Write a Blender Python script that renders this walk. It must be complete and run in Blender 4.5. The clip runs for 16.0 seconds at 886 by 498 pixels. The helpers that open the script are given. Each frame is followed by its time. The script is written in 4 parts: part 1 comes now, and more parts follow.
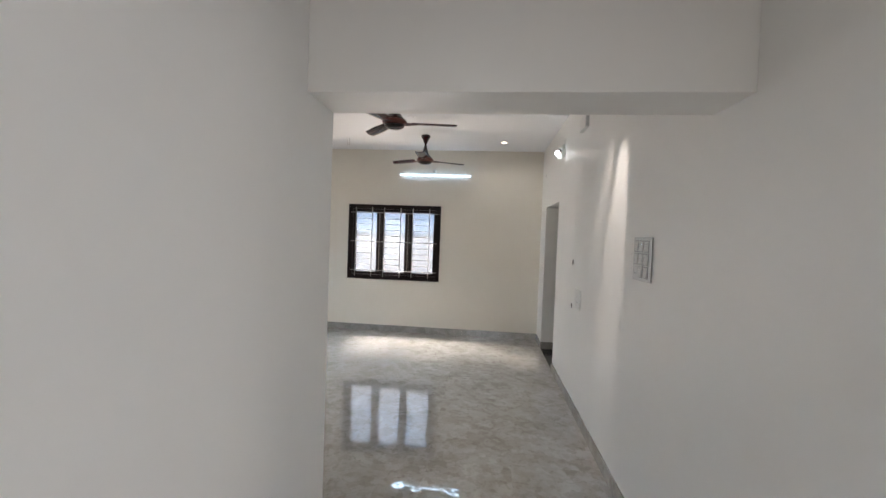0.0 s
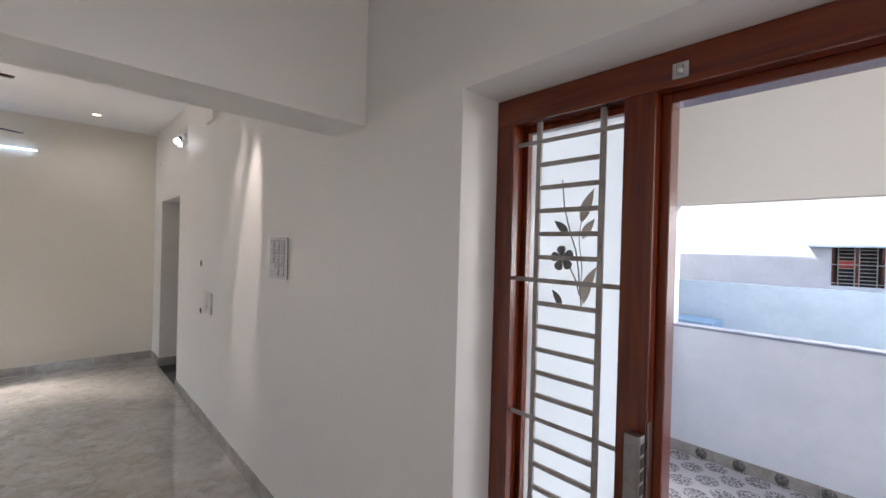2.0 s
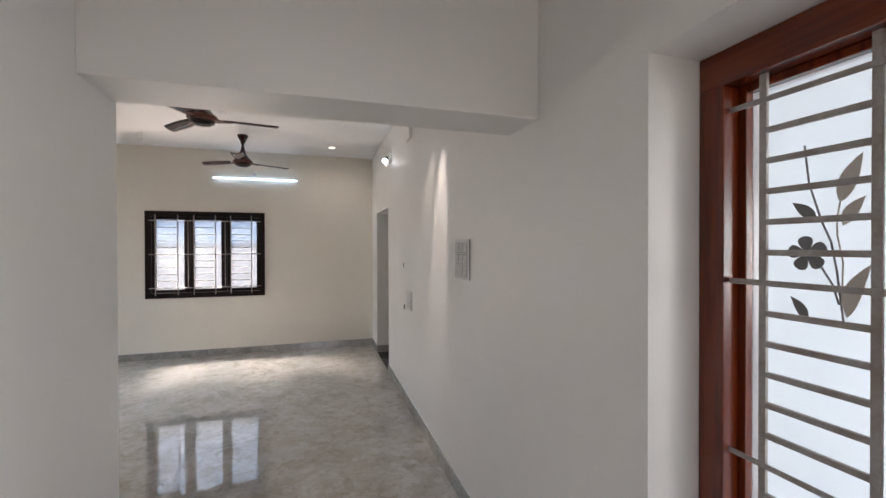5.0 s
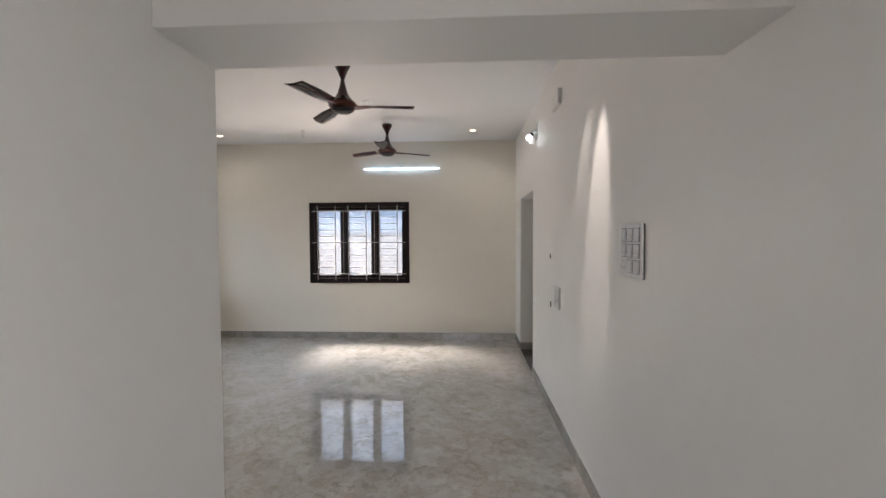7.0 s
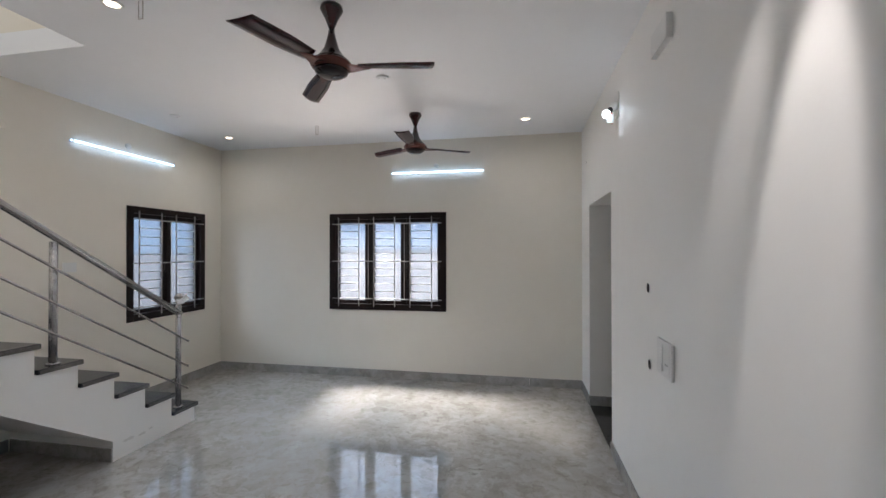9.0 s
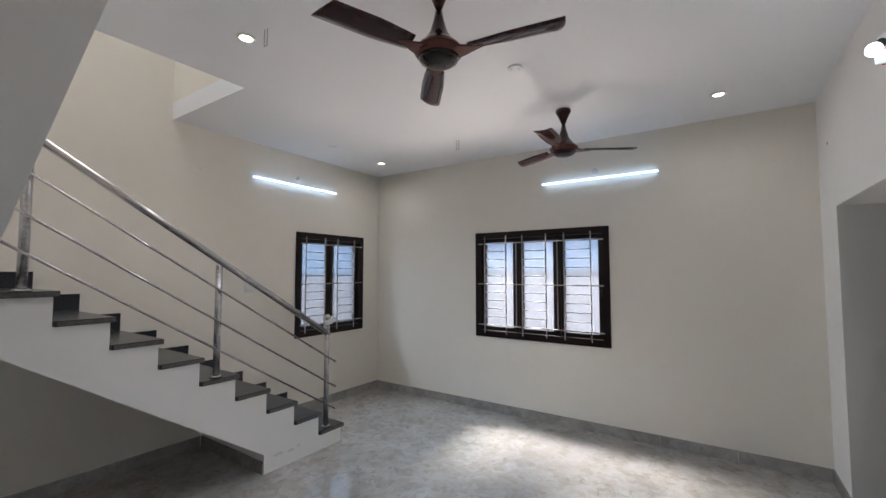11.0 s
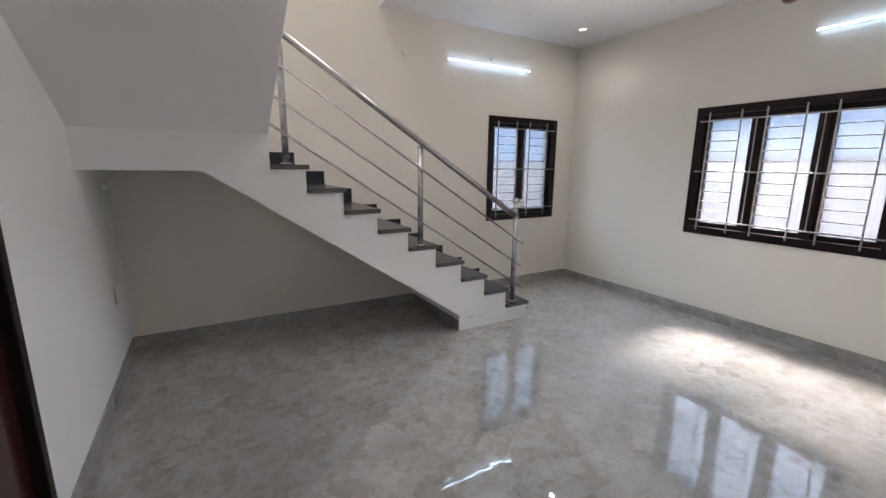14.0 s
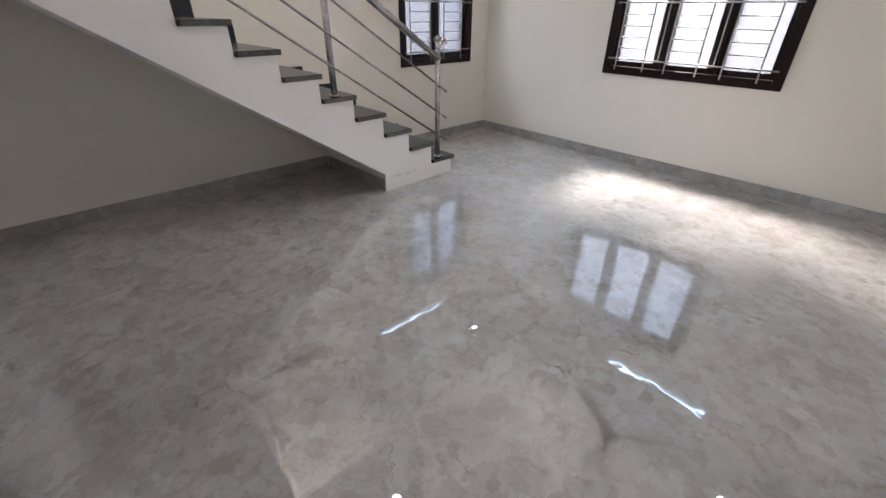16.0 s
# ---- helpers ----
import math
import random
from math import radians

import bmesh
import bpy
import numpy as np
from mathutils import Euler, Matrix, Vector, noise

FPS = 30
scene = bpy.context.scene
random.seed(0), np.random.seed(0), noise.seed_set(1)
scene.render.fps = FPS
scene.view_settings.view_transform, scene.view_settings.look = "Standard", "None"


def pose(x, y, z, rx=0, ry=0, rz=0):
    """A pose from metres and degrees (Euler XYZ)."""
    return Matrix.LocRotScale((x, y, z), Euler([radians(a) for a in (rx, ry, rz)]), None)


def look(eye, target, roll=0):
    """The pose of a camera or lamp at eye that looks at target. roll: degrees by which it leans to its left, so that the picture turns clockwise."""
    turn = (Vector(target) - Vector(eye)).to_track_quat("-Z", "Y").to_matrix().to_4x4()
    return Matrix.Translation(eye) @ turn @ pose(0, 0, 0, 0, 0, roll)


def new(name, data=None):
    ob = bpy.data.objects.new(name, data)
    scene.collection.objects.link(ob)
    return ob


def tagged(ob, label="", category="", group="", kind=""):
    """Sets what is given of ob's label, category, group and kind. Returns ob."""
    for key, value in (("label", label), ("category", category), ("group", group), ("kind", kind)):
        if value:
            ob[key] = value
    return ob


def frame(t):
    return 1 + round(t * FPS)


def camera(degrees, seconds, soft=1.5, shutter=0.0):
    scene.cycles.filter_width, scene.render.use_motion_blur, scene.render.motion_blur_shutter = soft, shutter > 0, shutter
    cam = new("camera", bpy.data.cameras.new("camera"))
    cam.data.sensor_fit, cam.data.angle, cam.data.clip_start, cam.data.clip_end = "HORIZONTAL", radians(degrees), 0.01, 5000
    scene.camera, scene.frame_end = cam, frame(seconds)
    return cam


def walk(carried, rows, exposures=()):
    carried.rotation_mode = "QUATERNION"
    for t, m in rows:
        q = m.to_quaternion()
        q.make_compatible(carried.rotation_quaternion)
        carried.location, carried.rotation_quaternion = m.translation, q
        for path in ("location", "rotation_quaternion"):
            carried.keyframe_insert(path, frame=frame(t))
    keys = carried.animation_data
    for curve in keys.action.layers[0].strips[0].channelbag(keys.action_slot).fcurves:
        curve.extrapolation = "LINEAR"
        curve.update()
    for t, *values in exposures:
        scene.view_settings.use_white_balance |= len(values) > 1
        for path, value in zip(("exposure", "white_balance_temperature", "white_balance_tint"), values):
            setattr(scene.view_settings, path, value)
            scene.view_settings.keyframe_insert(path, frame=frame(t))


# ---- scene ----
cam = camera(94.3, 16.0)
PATH = [
    (0, (0.114, 0.175, 1.615), (-0.09, 2.164, 1.559), 2.1),
    (0.5, (0.042, 0.172, 1.617), (0.316, 2.152, 1.565), 2.0),
    (1, (0.002, 0.152, 1.62), (0.712, 2.022, 1.575), 1.7),
    (1.5, (0.007, 0.132, 1.616), (1.1, 1.807, 1.589), 1.7),
    (2, (0.031, 0.121, 1.624), (1.398, 1.58, 1.615), 1.5),
    (2.5, (0.061, 0.113, 1.624), (1.586, 1.407, 1.64), 1.3),
    (3, (0.053, 0.136, 1.62), (1.625, 1.371, 1.659), 1.1),
    (3.5, (0.047, 0.162, 1.623), (1.536, 1.496, 1.667), 0.9),
    (4, (0.058, 0.161, 1.622), (1.334, 1.701, 1.656), 0.6),
    (4.5, (0.088, 0.16, 1.618), (1.044, 1.916, 1.635), 0.3),
    (5, (0.123, 0.156, 1.617), (0.71, 2.068, 1.603), -0.1),
    (7.5, (0.253, 0.922, 1.607), (0.103, 2.915, 1.54), -0.1),
    (8, (0.274, 1.254, 1.625), (0.085, 3.244, 1.583), -0.0),
    (10.5, (0.26, 2.437, 1.627), (-0.626, 4.227, 1.729), -0.1),
    (11, (0.291, 2.497, 1.644), (-0.82, 4.157, 1.758), 0.0),
    (11.5, (0.332, 2.528, 1.649), (-0.994, 4.021, 1.771), 0.2),
    (12, (0.347, 2.534, 1.646), (-1.155, 3.851, 1.754), 0.3),
    (12.5, (0.346, 2.537, 1.646), (-1.284, 3.695, 1.701), 0.5),
    (13, (0.335, 2.554, 1.614), (-1.369, 3.6, 1.571), 0.6),
    (13.5, (0.303, 2.559, 1.584), (-1.421, 3.552, 1.381), 0.6),
    (14, (0.268, 2.561, 1.544), (-1.427, 3.544, 1.145), 0.5),
    (14.5, (0.28, 2.593, 1.506), (-1.359, 3.577, 0.915), 0.2),
    (15, (0.264, 2.591, 1.494), (-1.275, 3.612, 0.727), 0.2),
    (15.5, (0.167, 2.547, 1.46), (-1.241, 3.645, 0.558), 0.5),
    (16, (0.046, 2.51, 1.428), (-1.204, 3.704, 0.422), 0.6),
]
walk(cam, [(t, look(eye, target, roll)) for t, eye, target, roll in PATH], [
    (0.0, 0.88, 6500, 12.0), (0.7, 0.90, 6600, 15.0), (3.0, 0.70, 6600, 17.0), (5.0, 0.78, 6650, 15.5), (7.5, 0.78, 6600, 13.0), (8.0, 0.76, 6250, 12.0), (10.5, 0.61, 6080, 13.5),
    (12.5, 0.81, 6200, 14.5), (14.5, 0.99, 6230, 15.8), (16.0, 1.10, 6280, 16.5)])

# ---- world, sun and large lights ----
world = bpy.data.worlds.new("sky")
scene.world = world
world.use_nodes = True
wn = world.node_tree
sky = wn.nodes.new("ShaderNodeTexSky")
sky.sky_type = "NISHITA"
sky.sun_disc = False
SUN_EL, SUN_DIR = 29.9, Vector((1.0, -0.30, -0.60))
sky.sun_elevation = radians(SUN_EL)
sky.sun_rotation = math.atan2(-SUN_DIR.x, -SUN_DIR.y)
wn.links.new(sky.outputs[0], wn.nodes["Background"].inputs[0])
wn.nodes["Background"].inputs[1].default_value = 0.15


def lamp(name, kind, m, energy, color=(1, 1, 1), **more):
    data = bpy.data.lights.new(name, kind)
    data.energy, data.color = energy, color
    if kind == "AREA":
        data.shape, data.size, data.size_y = "RECTANGLE", more["size"], more["size_y"]
        data.spread = radians(more.get("spread", 170))
    if kind == "SPOT":
        data.spot_size, data.spot_blend, data.shadow_soft_size = radians(more["cone"]), more["blend"], more["soft"]
    if kind == "POINT":
        data.shadow_soft_size = more["soft"]
    ob = new(name, data)
    ob.matrix_world = m
    return ob


sun = lamp("sun", "SUN", look((0, 0, 20), Vector((0, 0, 20)) + SUN_DIR), 3.4, (1.0, 0.95, 0.88))
sun.data.angle = radians(0.5)
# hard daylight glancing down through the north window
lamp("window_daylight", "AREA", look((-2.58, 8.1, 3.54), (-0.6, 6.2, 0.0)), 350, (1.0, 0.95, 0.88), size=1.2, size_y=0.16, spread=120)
# sky over the side lane, slanting through the west window onto the north wall
lamp("side_lane_sky", "AREA", look((-4.9, 4.9, 2.1), (-3.0, 6.9, 1.5)), 17, (0.86, 0.92, 1.0), size=1.1, size_y=0.9, spread=130)
# north window: sky above, sunlit pink render below; the same at the west window
lamp("north_sky", "AREA", look((-1.42, 7.75, 2.75), (-1.32, 6.7, 2.05)), 130, (0.56, 0.79, 1.0), size=2.6, size_y=2.6, spread=115)
lamp("north_render", "AREA", look((-1.42, 7.45, 1.02), (-1.42, 6.4, 1.12)), 78, (1.0, 0.85, 0.72), size=2.4, size_y=1.15)
lamp("west_sky", "AREA", look((-4.65, 6.5, 2.75), (-3.6, 6.45, 2.15)), 190, (0.60, 0.81, 1.0), size=2.8, size_y=2.6, spread=150)
lamp("west_render", "AREA", look((-4.33, 6.5, 1.02), (-3.3, 6.5, 1.12)), 62, (1.0, 0.85, 0.72), size=2.6, size_y=1.15)
# added lamp under the closed stairwell ceiling; stands for unseen light from above
lamp("stairwell_fill", "AREA", look((-2.9, 3.0, 5.7), (-3.1, 3.1, 3.0)), 17, (1.0, 0.96, 0.92), size=1.2, size_y=1.6, spread=150)
# fill lamp added in an unseen opening at the far end of the entrance passage
lamp("passage_fill", "AREA", look((0.2, -2.25, 1.75), (-0.3, 1.0, 0.9)), 5, (1.0, 0.90, 0.82), size=1.3, size_y=1.5)
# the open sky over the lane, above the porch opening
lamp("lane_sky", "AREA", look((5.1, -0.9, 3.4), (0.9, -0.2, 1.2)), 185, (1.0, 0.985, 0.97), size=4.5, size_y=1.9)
# fill lamp added out of view in the porch opening's southern half, for the foyer
lamp("porch_opening_fill", "AREA", look((3.95, -1.1, 1.55), (-0.57, 0.85, 1.35)), 15, (1.0, 0.95, 0.90), size=0.9, size_y=0.95, spread=150)
# unseen fill over the low end wall, added to lift the porch beam
lamp("porch_end_fill", "AREA", look((2.6, -3.35, 1.7), (3.3, 0.6, 2.6)), 25, (1.0, 0.94, 0.87), size=2.4, size_y=1.9)
# small unseen ceiling spot beside the east wall, placed by its streak
lamp("wall_washer", "SPOT", look((0.70, 2.90, 3.02), (1.39, 3.36, 0.0)), 64, (1.0, 0.90, 0.82), cone=20, blend=0.55, soft=0.03)
# second spot added at nearly the same place for the streak's side lobe
lamp("added_lobe_spot", "SPOT", look((0.70, 2.97, 3.02), (1.0, 3.42, 2.0)), 24, (1.0, 0.90, 0.82), cone=18, blend=1.0, soft=0.03)

# ---- materials ----


def material(name, color, rough=0.5, metal=0.0, spec=0.5, grain=None, bump=None, coat=0.0, vary=0.0):
    """grain: (scale, darker colour, amount); bump: (scale, strength)."""
    m = bpy.data.materials.new(name)
    m.use_nodes = True
    n, l = m.node_tree.nodes, m.node_tree.links
    b = n["Principled BSDF"]
    b.inputs["Base Color"].default_value = (*color, 1)
    b.inputs["Roughness"].default_value = rough
    b.inputs["Metallic"].default_value = metal
    b.inputs["Specular IOR Level"].default_value = spec
    b.inputs["Coat Weight"].default_value = coat
    geo = n.new("ShaderNodeNewGeometry")
    if grain:
        mixes = None
        for k, (sc, w) in enumerate(((grain[0], 1.0), (grain[0] * 7, 0.5))):
            t = n.new("ShaderNodeTexNoise")
            t.inputs["Scale"].default_value = sc
            t.inputs["Detail"].default_value = 5
            l.new(geo.outputs["Position"], t.inputs["Vector"])
            r = n.new("ShaderNodeMapRange")
            r.inputs[1].default_value, r.inputs[2].default_value = 0.42, 0.68
            r.inputs[4].default_value = grain[2] * w
            l.new(t.outputs["Fac"], r.inputs[0])
            x = n.new("ShaderNodeMix")
            x.data_type = "RGBA"
            x.inputs[6].default_value = (*color, 1)
            x.inputs[7].default_value = (*grain[1], 1)
            if mixes:
                l.new(mixes.outputs[2], x.inputs[6])
            l.new(r.outputs[0], x.inputs[0])
            mixes = x
        l.new(mixes.outputs[2], b.inputs["Base Color"])
    if bump:
        t = n.new("ShaderNodeTexNoise")
        t.inputs["Scale"].default_value = bump[0]
        t.inputs["Detail"].default_value = 4
        l.new(geo.outputs["Position"], t.inputs["Vector"])
        u = n.new("ShaderNodeBump")
        u.inputs["Strength"].default_value = bump[1]
        u.inputs["Distance"].default_value = 0.002
        l.new(t.outputs["Fac"], u.inputs["Height"])
        l.new(u.outputs[0], b.inputs["Normal"])
    return m


def glow(name, color, strength):
    m = bpy.data.materials.new(name)
    m.use_nodes = True
    b = m.node_tree.nodes["Principled BSDF"]
    b.inputs["Base Color"].default_value = (*color, 1)
    b.inputs["Emission Color"].default_value = (*color, 1)
    b.inputs["Emission Strength"].default_value = strength
    return m


def marble(name, base, dark, light, rough, wave, scale=1.0, gloss=0.0):
    """Polished marble-look tile: clouded grey with broken veins and a gently uneven polish."""
    m = bpy.data.materials.new(name)
    m.use_nodes = True
    n, l = m.node_tree.nodes, m.node_tree.links
    b = n["Principled BSDF"]
    geo = n.new("ShaderNodeNewGeometry")
    info = n.new("ShaderNodeObjectInfo")
    off = n.new("ShaderNodeVectorMath")
    off.operation = "MULTIPLY_ADD"
    rnd = n.new("ShaderNodeCombineXYZ")
    for k in range(2):
        l.new(info.outputs["Random"], rnd.inputs[k])
    off.inputs[1].default_value = (0.25, 0.15, 0)
    l.new(rnd.outputs[0], off.inputs[0])
    l.new(geo.outputs["Position"], off.inputs[2])

    def noise_tex(sc, detail, rough_, dist):
        t = n.new("ShaderNodeTexNoise")
        t.inputs["Scale"].default_value = sc * scale
        t.inputs["Detail"].default_value = detail
        t.inputs["Roughness"].default_value = rough_
        t.inputs["Distortion"].default_value = dist
        l.new(off.outputs[0], t.inputs["Vector"])
        return t

    def ramp(src, lo, hi):
        r = n.new("ShaderNodeMapRange")
        r.inputs[1].default_value, r.inputs[2].default_value = lo, hi
        l.new(src, r.inputs[0])
        return r.outputs[0]

    def mix(fac, a, c):
        x = n.new("ShaderNodeMix")
        x.data_type = "RGBA"
        l.new(fac, x.inputs[0])
        if isinstance(a, tuple):
            x.inputs[6].default_value = (*a, 1)
        else:
            l.new(a, x.inputs[6])
        x.inputs[7].default_value = (*c, 1)
        return x.outputs[2]

    cloud = noise_tex(2.6, 6, 0.62, 0.6)
    col = mix(ramp(cloud.outputs["Fac"], 0.40, 0.64), base, light)
    patch = noise_tex(11.0, 8, 0.72, 1.6)
    col = mix(ramp(patch.outputs["Fac"], 0.50, 0.80), col, dark)
    v = n.new("ShaderNodeTexVoronoi")
    v.feature = "DISTANCE_TO_EDGE"
    v.inputs["Scale"].default_value = 5.5 * scale
    warp = n.new("ShaderNodeVectorMath")
    warp.operation = "MULTIPLY_ADD"
    wob = noise_tex(9.0, 6, 0.7, 0.0)
    warp.inputs[1].default_value = (0.16, 0.16, 0.05)
    l.new(wob.outputs["Color"], warp.inputs[0])
    l.new(off.outputs[0], warp.inputs[2])
    l.new(warp.outputs[0], v.inputs["Vector"])
    for sc, amount in ((8.0, 0.36), (19.0, 0.34)):
        cell = n.new("ShaderNodeTexVoronoi")
        cell.inputs["Scale"].default_value = sc * scale
        l.new(warp.outputs[0], cell.inputs["Vector"])
        sep = n.new("ShaderNodeSeparateColor")
        l.new(cell.outputs["Color"], sep.inputs[0])
        for ch, tone in ((0, dark), (1, light)):
            k = n.new("ShaderNodeMapRange")
            k.inputs[1].default_value, k.inputs[2].default_value, k.inputs[4].default_value = 0.45, 1.0, amount
            l.new(sep.outputs[ch], k.inputs[0])
            col = mix(k.outputs[0], col, tone)
    edge = n.new("ShaderNodeMapRange")
    edge.inputs[1].default_value, edge.inputs[2].default_value = 0.0, 0.02
    edge.inputs[3].default_value, edge.inputs[4].default_value = 1.0, 0.0
    l.new(v.outputs["Distance"], edge.inputs[0])
    broken = n.new("ShaderNodeMath")
    broken.operation = "MULTIPLY"
    l.new(edge.outputs[0], broken.inputs[0])
    l.new(ramp(noise_tex(3.1, 4, 0.6, 0.3).outputs["Fac"], 0.52, 0.72), broken.inputs[1])
    col = mix(broken.outputs[0], col, tuple(0.6 * c for c in dark))
    l.new(col, b.inputs["Base Color"])
    b.inputs["Roughness"].default_value = rough
    b.inputs["Specular IOR Level"].default_value = 0.75
    b.inputs["IOR"].default_value = 2.0
    b.inputs["Coat Weight"].default_value = gloss
    b.inputs["Coat IOR"].default_value = 2.0
    b.inputs["Coat Roughness"].default_value = rough
    t = n.new("ShaderNodeTexNoise")
    t.inputs["Scale"].default_value = 13.0
    t.inputs["Detail"].default_value = 0.0
    l.new(geo.outputs["Position"], t.inputs["Vector"])
    u = n.new("ShaderNodeBump")
    u.inputs["Strength"].default_value = wave
    u.inputs["Distance"].default_value = 0.004
    l.new(t.outputs["Fac"], u.inputs["Height"])
    l.new(u.outputs[0], b.inputs["Normal"])
    l.new(u.outputs[0], b.inputs["Coat Normal"])
    return m


def timber(name, color, dark, rough, axis=2):
    m = material(name, color, rough, coat=0.3)
    n, l = m.node_tree.nodes, m.node_tree.links
    b = n["Principled BSDF"]
    geo = n.new("ShaderNodeNewGeometry")
    mp = n.new("ShaderNodeMapping")
    s = [38.0, 38.0, 38.0]
    s[axis] = 2.2
    mp.inputs["Scale"].default_value = s
    l.new(geo.outputs["Position"], mp.inputs["Vector"])
    t = n.new("ShaderNodeTexNoise")
    t.inputs["Scale"].default_value = 1.0
    t.inputs["Detail"].default_value = 6
    t.inputs["Distortion"].default_value = 0.8
    l.new(mp.outputs[0], t.inputs["Vector"])
    r = n.new("ShaderNodeMapRange")
    r.inputs[1].default_value, r.inputs[2].default_value = 0.4, 0.65
    l.new(t.outputs["Fac"], r.inputs[0])
    x = n.new("ShaderNodeMix")
    x.data_type = "RGBA"
    x.inputs[6].default_value, x.inputs[7].default_value = (*color, 1), (*dark, 1)
    l.new(r.outputs[0], x.inputs[0])
    l.new(x.outputs[2], b.inputs["Base Color"])
    return m


def frosted(name, tint, clear, rough):
    """Frosted glass: most light is scattered on, the rest goes through blurred; a smooth inner face."""
    m = bpy.data.materials.new(name)
    m.use_nodes = True
    n, l = m.node_tree.nodes, m.node_tree.links
    out = n["Material Output"]
    tr = n.new("ShaderNodeBsdfTranslucent")
    tr.inputs[0].default_value = (*tint, 1)
    rf = n.new("ShaderNodeBsdfRefraction")
    rf.inputs["Color"].default_value = (*clear, 1)
    rf.inputs["Roughness"].default_value = rough
    rf.inputs["IOR"].default_value = 1.15
    gl = n.new("ShaderNodeBsdfGlossy")
    gl.inputs["Roughness"].default_value = 0.15
    m1, m2 = n.new("ShaderNodeMixShader"), n.new("ShaderNodeMixShader")
    m1.inputs[0].default_value, m2.inputs[0].default_value = 0.6, 0.05
    l.new(tr.outputs[0], m1.inputs[1])
    l.new(rf.outputs[0], m1.inputs[2])
    l.new(m1.outputs[0], m2.inputs[1])
    l.new(gl.outputs[0], m2.inputs[2])
    l.new(m2.outputs[0], out.inputs[0])
    return m


def clear_sheet(name):
    """Thin clear plastic film: mostly see-through with bright creases."""
    m = bpy.data.materials.new(name)
    m.use_nodes = True
    n, l = m.node_tree.nodes, m.node_tree.links
    tr, gl, mx = n.new("ShaderNodeBsdfTransparent"), n.new("ShaderNodeBsdfGlossy"), n.new("ShaderNodeMixShader")
    gl.inputs["Roughness"].default_value = 0.08
    gl.inputs["Color"].default_value = (0.95, 0.95, 0.95, 1)
    mx.inputs[0].default_value = 0.16
    l.new(tr.outputs[0], mx.inputs[1])
    l.new(gl.outputs[0], mx.inputs[2])
    l.new(mx.outputs[0], n["Material Output"].inputs[0])
    return m


def medallion(name):
    """Pale ceramic tile with a round broken-stone print in the middle of each square."""
    m = material(name, (0.5, 0.5, 0.5), 0.35)
    n, l = m.node_tree.nodes, m.node_tree.links
    b = n["Principled BSDF"]
    geo = n.new("ShaderNodeNewGeometry")
    mp = n.new("ShaderNodeMapping")
    mp.vector_type = "TEXTURE"
    mp.inputs["Location"].default_value = (4.032, 1.294, 0)
    mp.inputs["Rotation"].default_value = (0, 0, radians(45))
    mp.inputs["Scale"].default_value = (0.1948, 0.1948, 0.1948)
    l.new(geo.outputs["Position"], mp.inputs["Vector"])
    half = n.new("ShaderNodeVectorMath")
    half.operation = "ADD"
    half.inputs[1].default_value = (0.5, 0.5, 0.5)
    l.new(mp.outputs[0], half.inputs[0])
    fr = n.new("ShaderNodeVectorMath")
    fr.operation = "FRACTION"
    l.new(half.outputs[0], fr.inputs[0])
    sb = n.new("ShaderNodeVectorMath")
    sb.operation = "MULTIPLY_ADD"
    sb.inputs[1].default_value, sb.inputs[2].default_value = (1, 1, 0), (-0.5, -0.5, 0)
    l.new(fr.outputs[0], sb.inputs[0])
    ln = n.new("ShaderNodeVectorMath")
    ln.operation = "LENGTH"
    l.new(sb.outputs[0], ln.inputs[0])
    disc = n.new("ShaderNodeMath")
    disc.operation = "LESS_THAN"
    disc.inputs[1].default_value = 0.42
    l.new(ln.outputs["Value"], disc.inputs[0])
    v = n.new("ShaderNodeTexVoronoi")
    v.feature = "DISTANCE_TO_EDGE"
    v.inputs["Scale"].default_value = 34
    l.new(geo.outputs["Position"], v.inputs["Vector"])
    g = n.new("ShaderNodeMath")
    g.operation = "GREATER_THAN"
    g.inputs[1].default_value = 0.1
    l.new(v.outputs["Distance"], g.inputs[0])
    mul = n.new("ShaderNodeMath")
    mul.operation = "MULTIPLY"
    l.new(disc.outputs[0], mul.inputs[0])
    l.new(g.outputs[0], mul.inputs[1])
    x = n.new("ShaderNodeMix")
    x.data_type = "RGBA"
    x.inputs[6].default_value, x.inputs[7].default_value = (0.42, 0.42, 0.45, 1), (0.06, 0.055, 0.055, 1)
    l.new(mul.outputs[0], x.inputs[0])
    l.new(x.outputs[2], b.inputs["Base Color"])
    return m


M_WALL = material("cream_paint", (0.79, 0.755, 0.675), 0.6, grain=(1.3, (0.76, 0.72, 0.635), 0.5), bump=(60, 0.12))
M_WHITE = material("white_paint", (0.83, 0.825, 0.80), 0.46, grain=(1.1, (0.80, 0.79, 0.765), 0.5), bump=(45, 0.12))
M_CEIL = material("ceiling_paint", (0.84, 0.855, 0.875), 0.7, grain=(0.9, (0.81, 0.825, 0.845), 0.4), bump=(50, 0.08))
M_FLOOR = marble("polished_floor_tile", (0.375, 0.349, 0.322), (0.215, 0.18, 0.152), (0.465, 0.442, 0.415), 0.0, 0.15, gloss=0.14)
M_SKIRT = marble("skirting_tile", (0.29, 0.28, 0.26), (0.19, 0.175, 0.155), (0.37, 0.36, 0.34), 0.18, 0.05)
M_JOINT = material("joint_filler", (0.2, 0.19, 0.175), 0.8)
M_GRANITE = material("black_granite", (0.016, 0.019, 0.026), 0.2, spec=0.35, grain=(90, (0.05, 0.05, 0.05), 0.7))
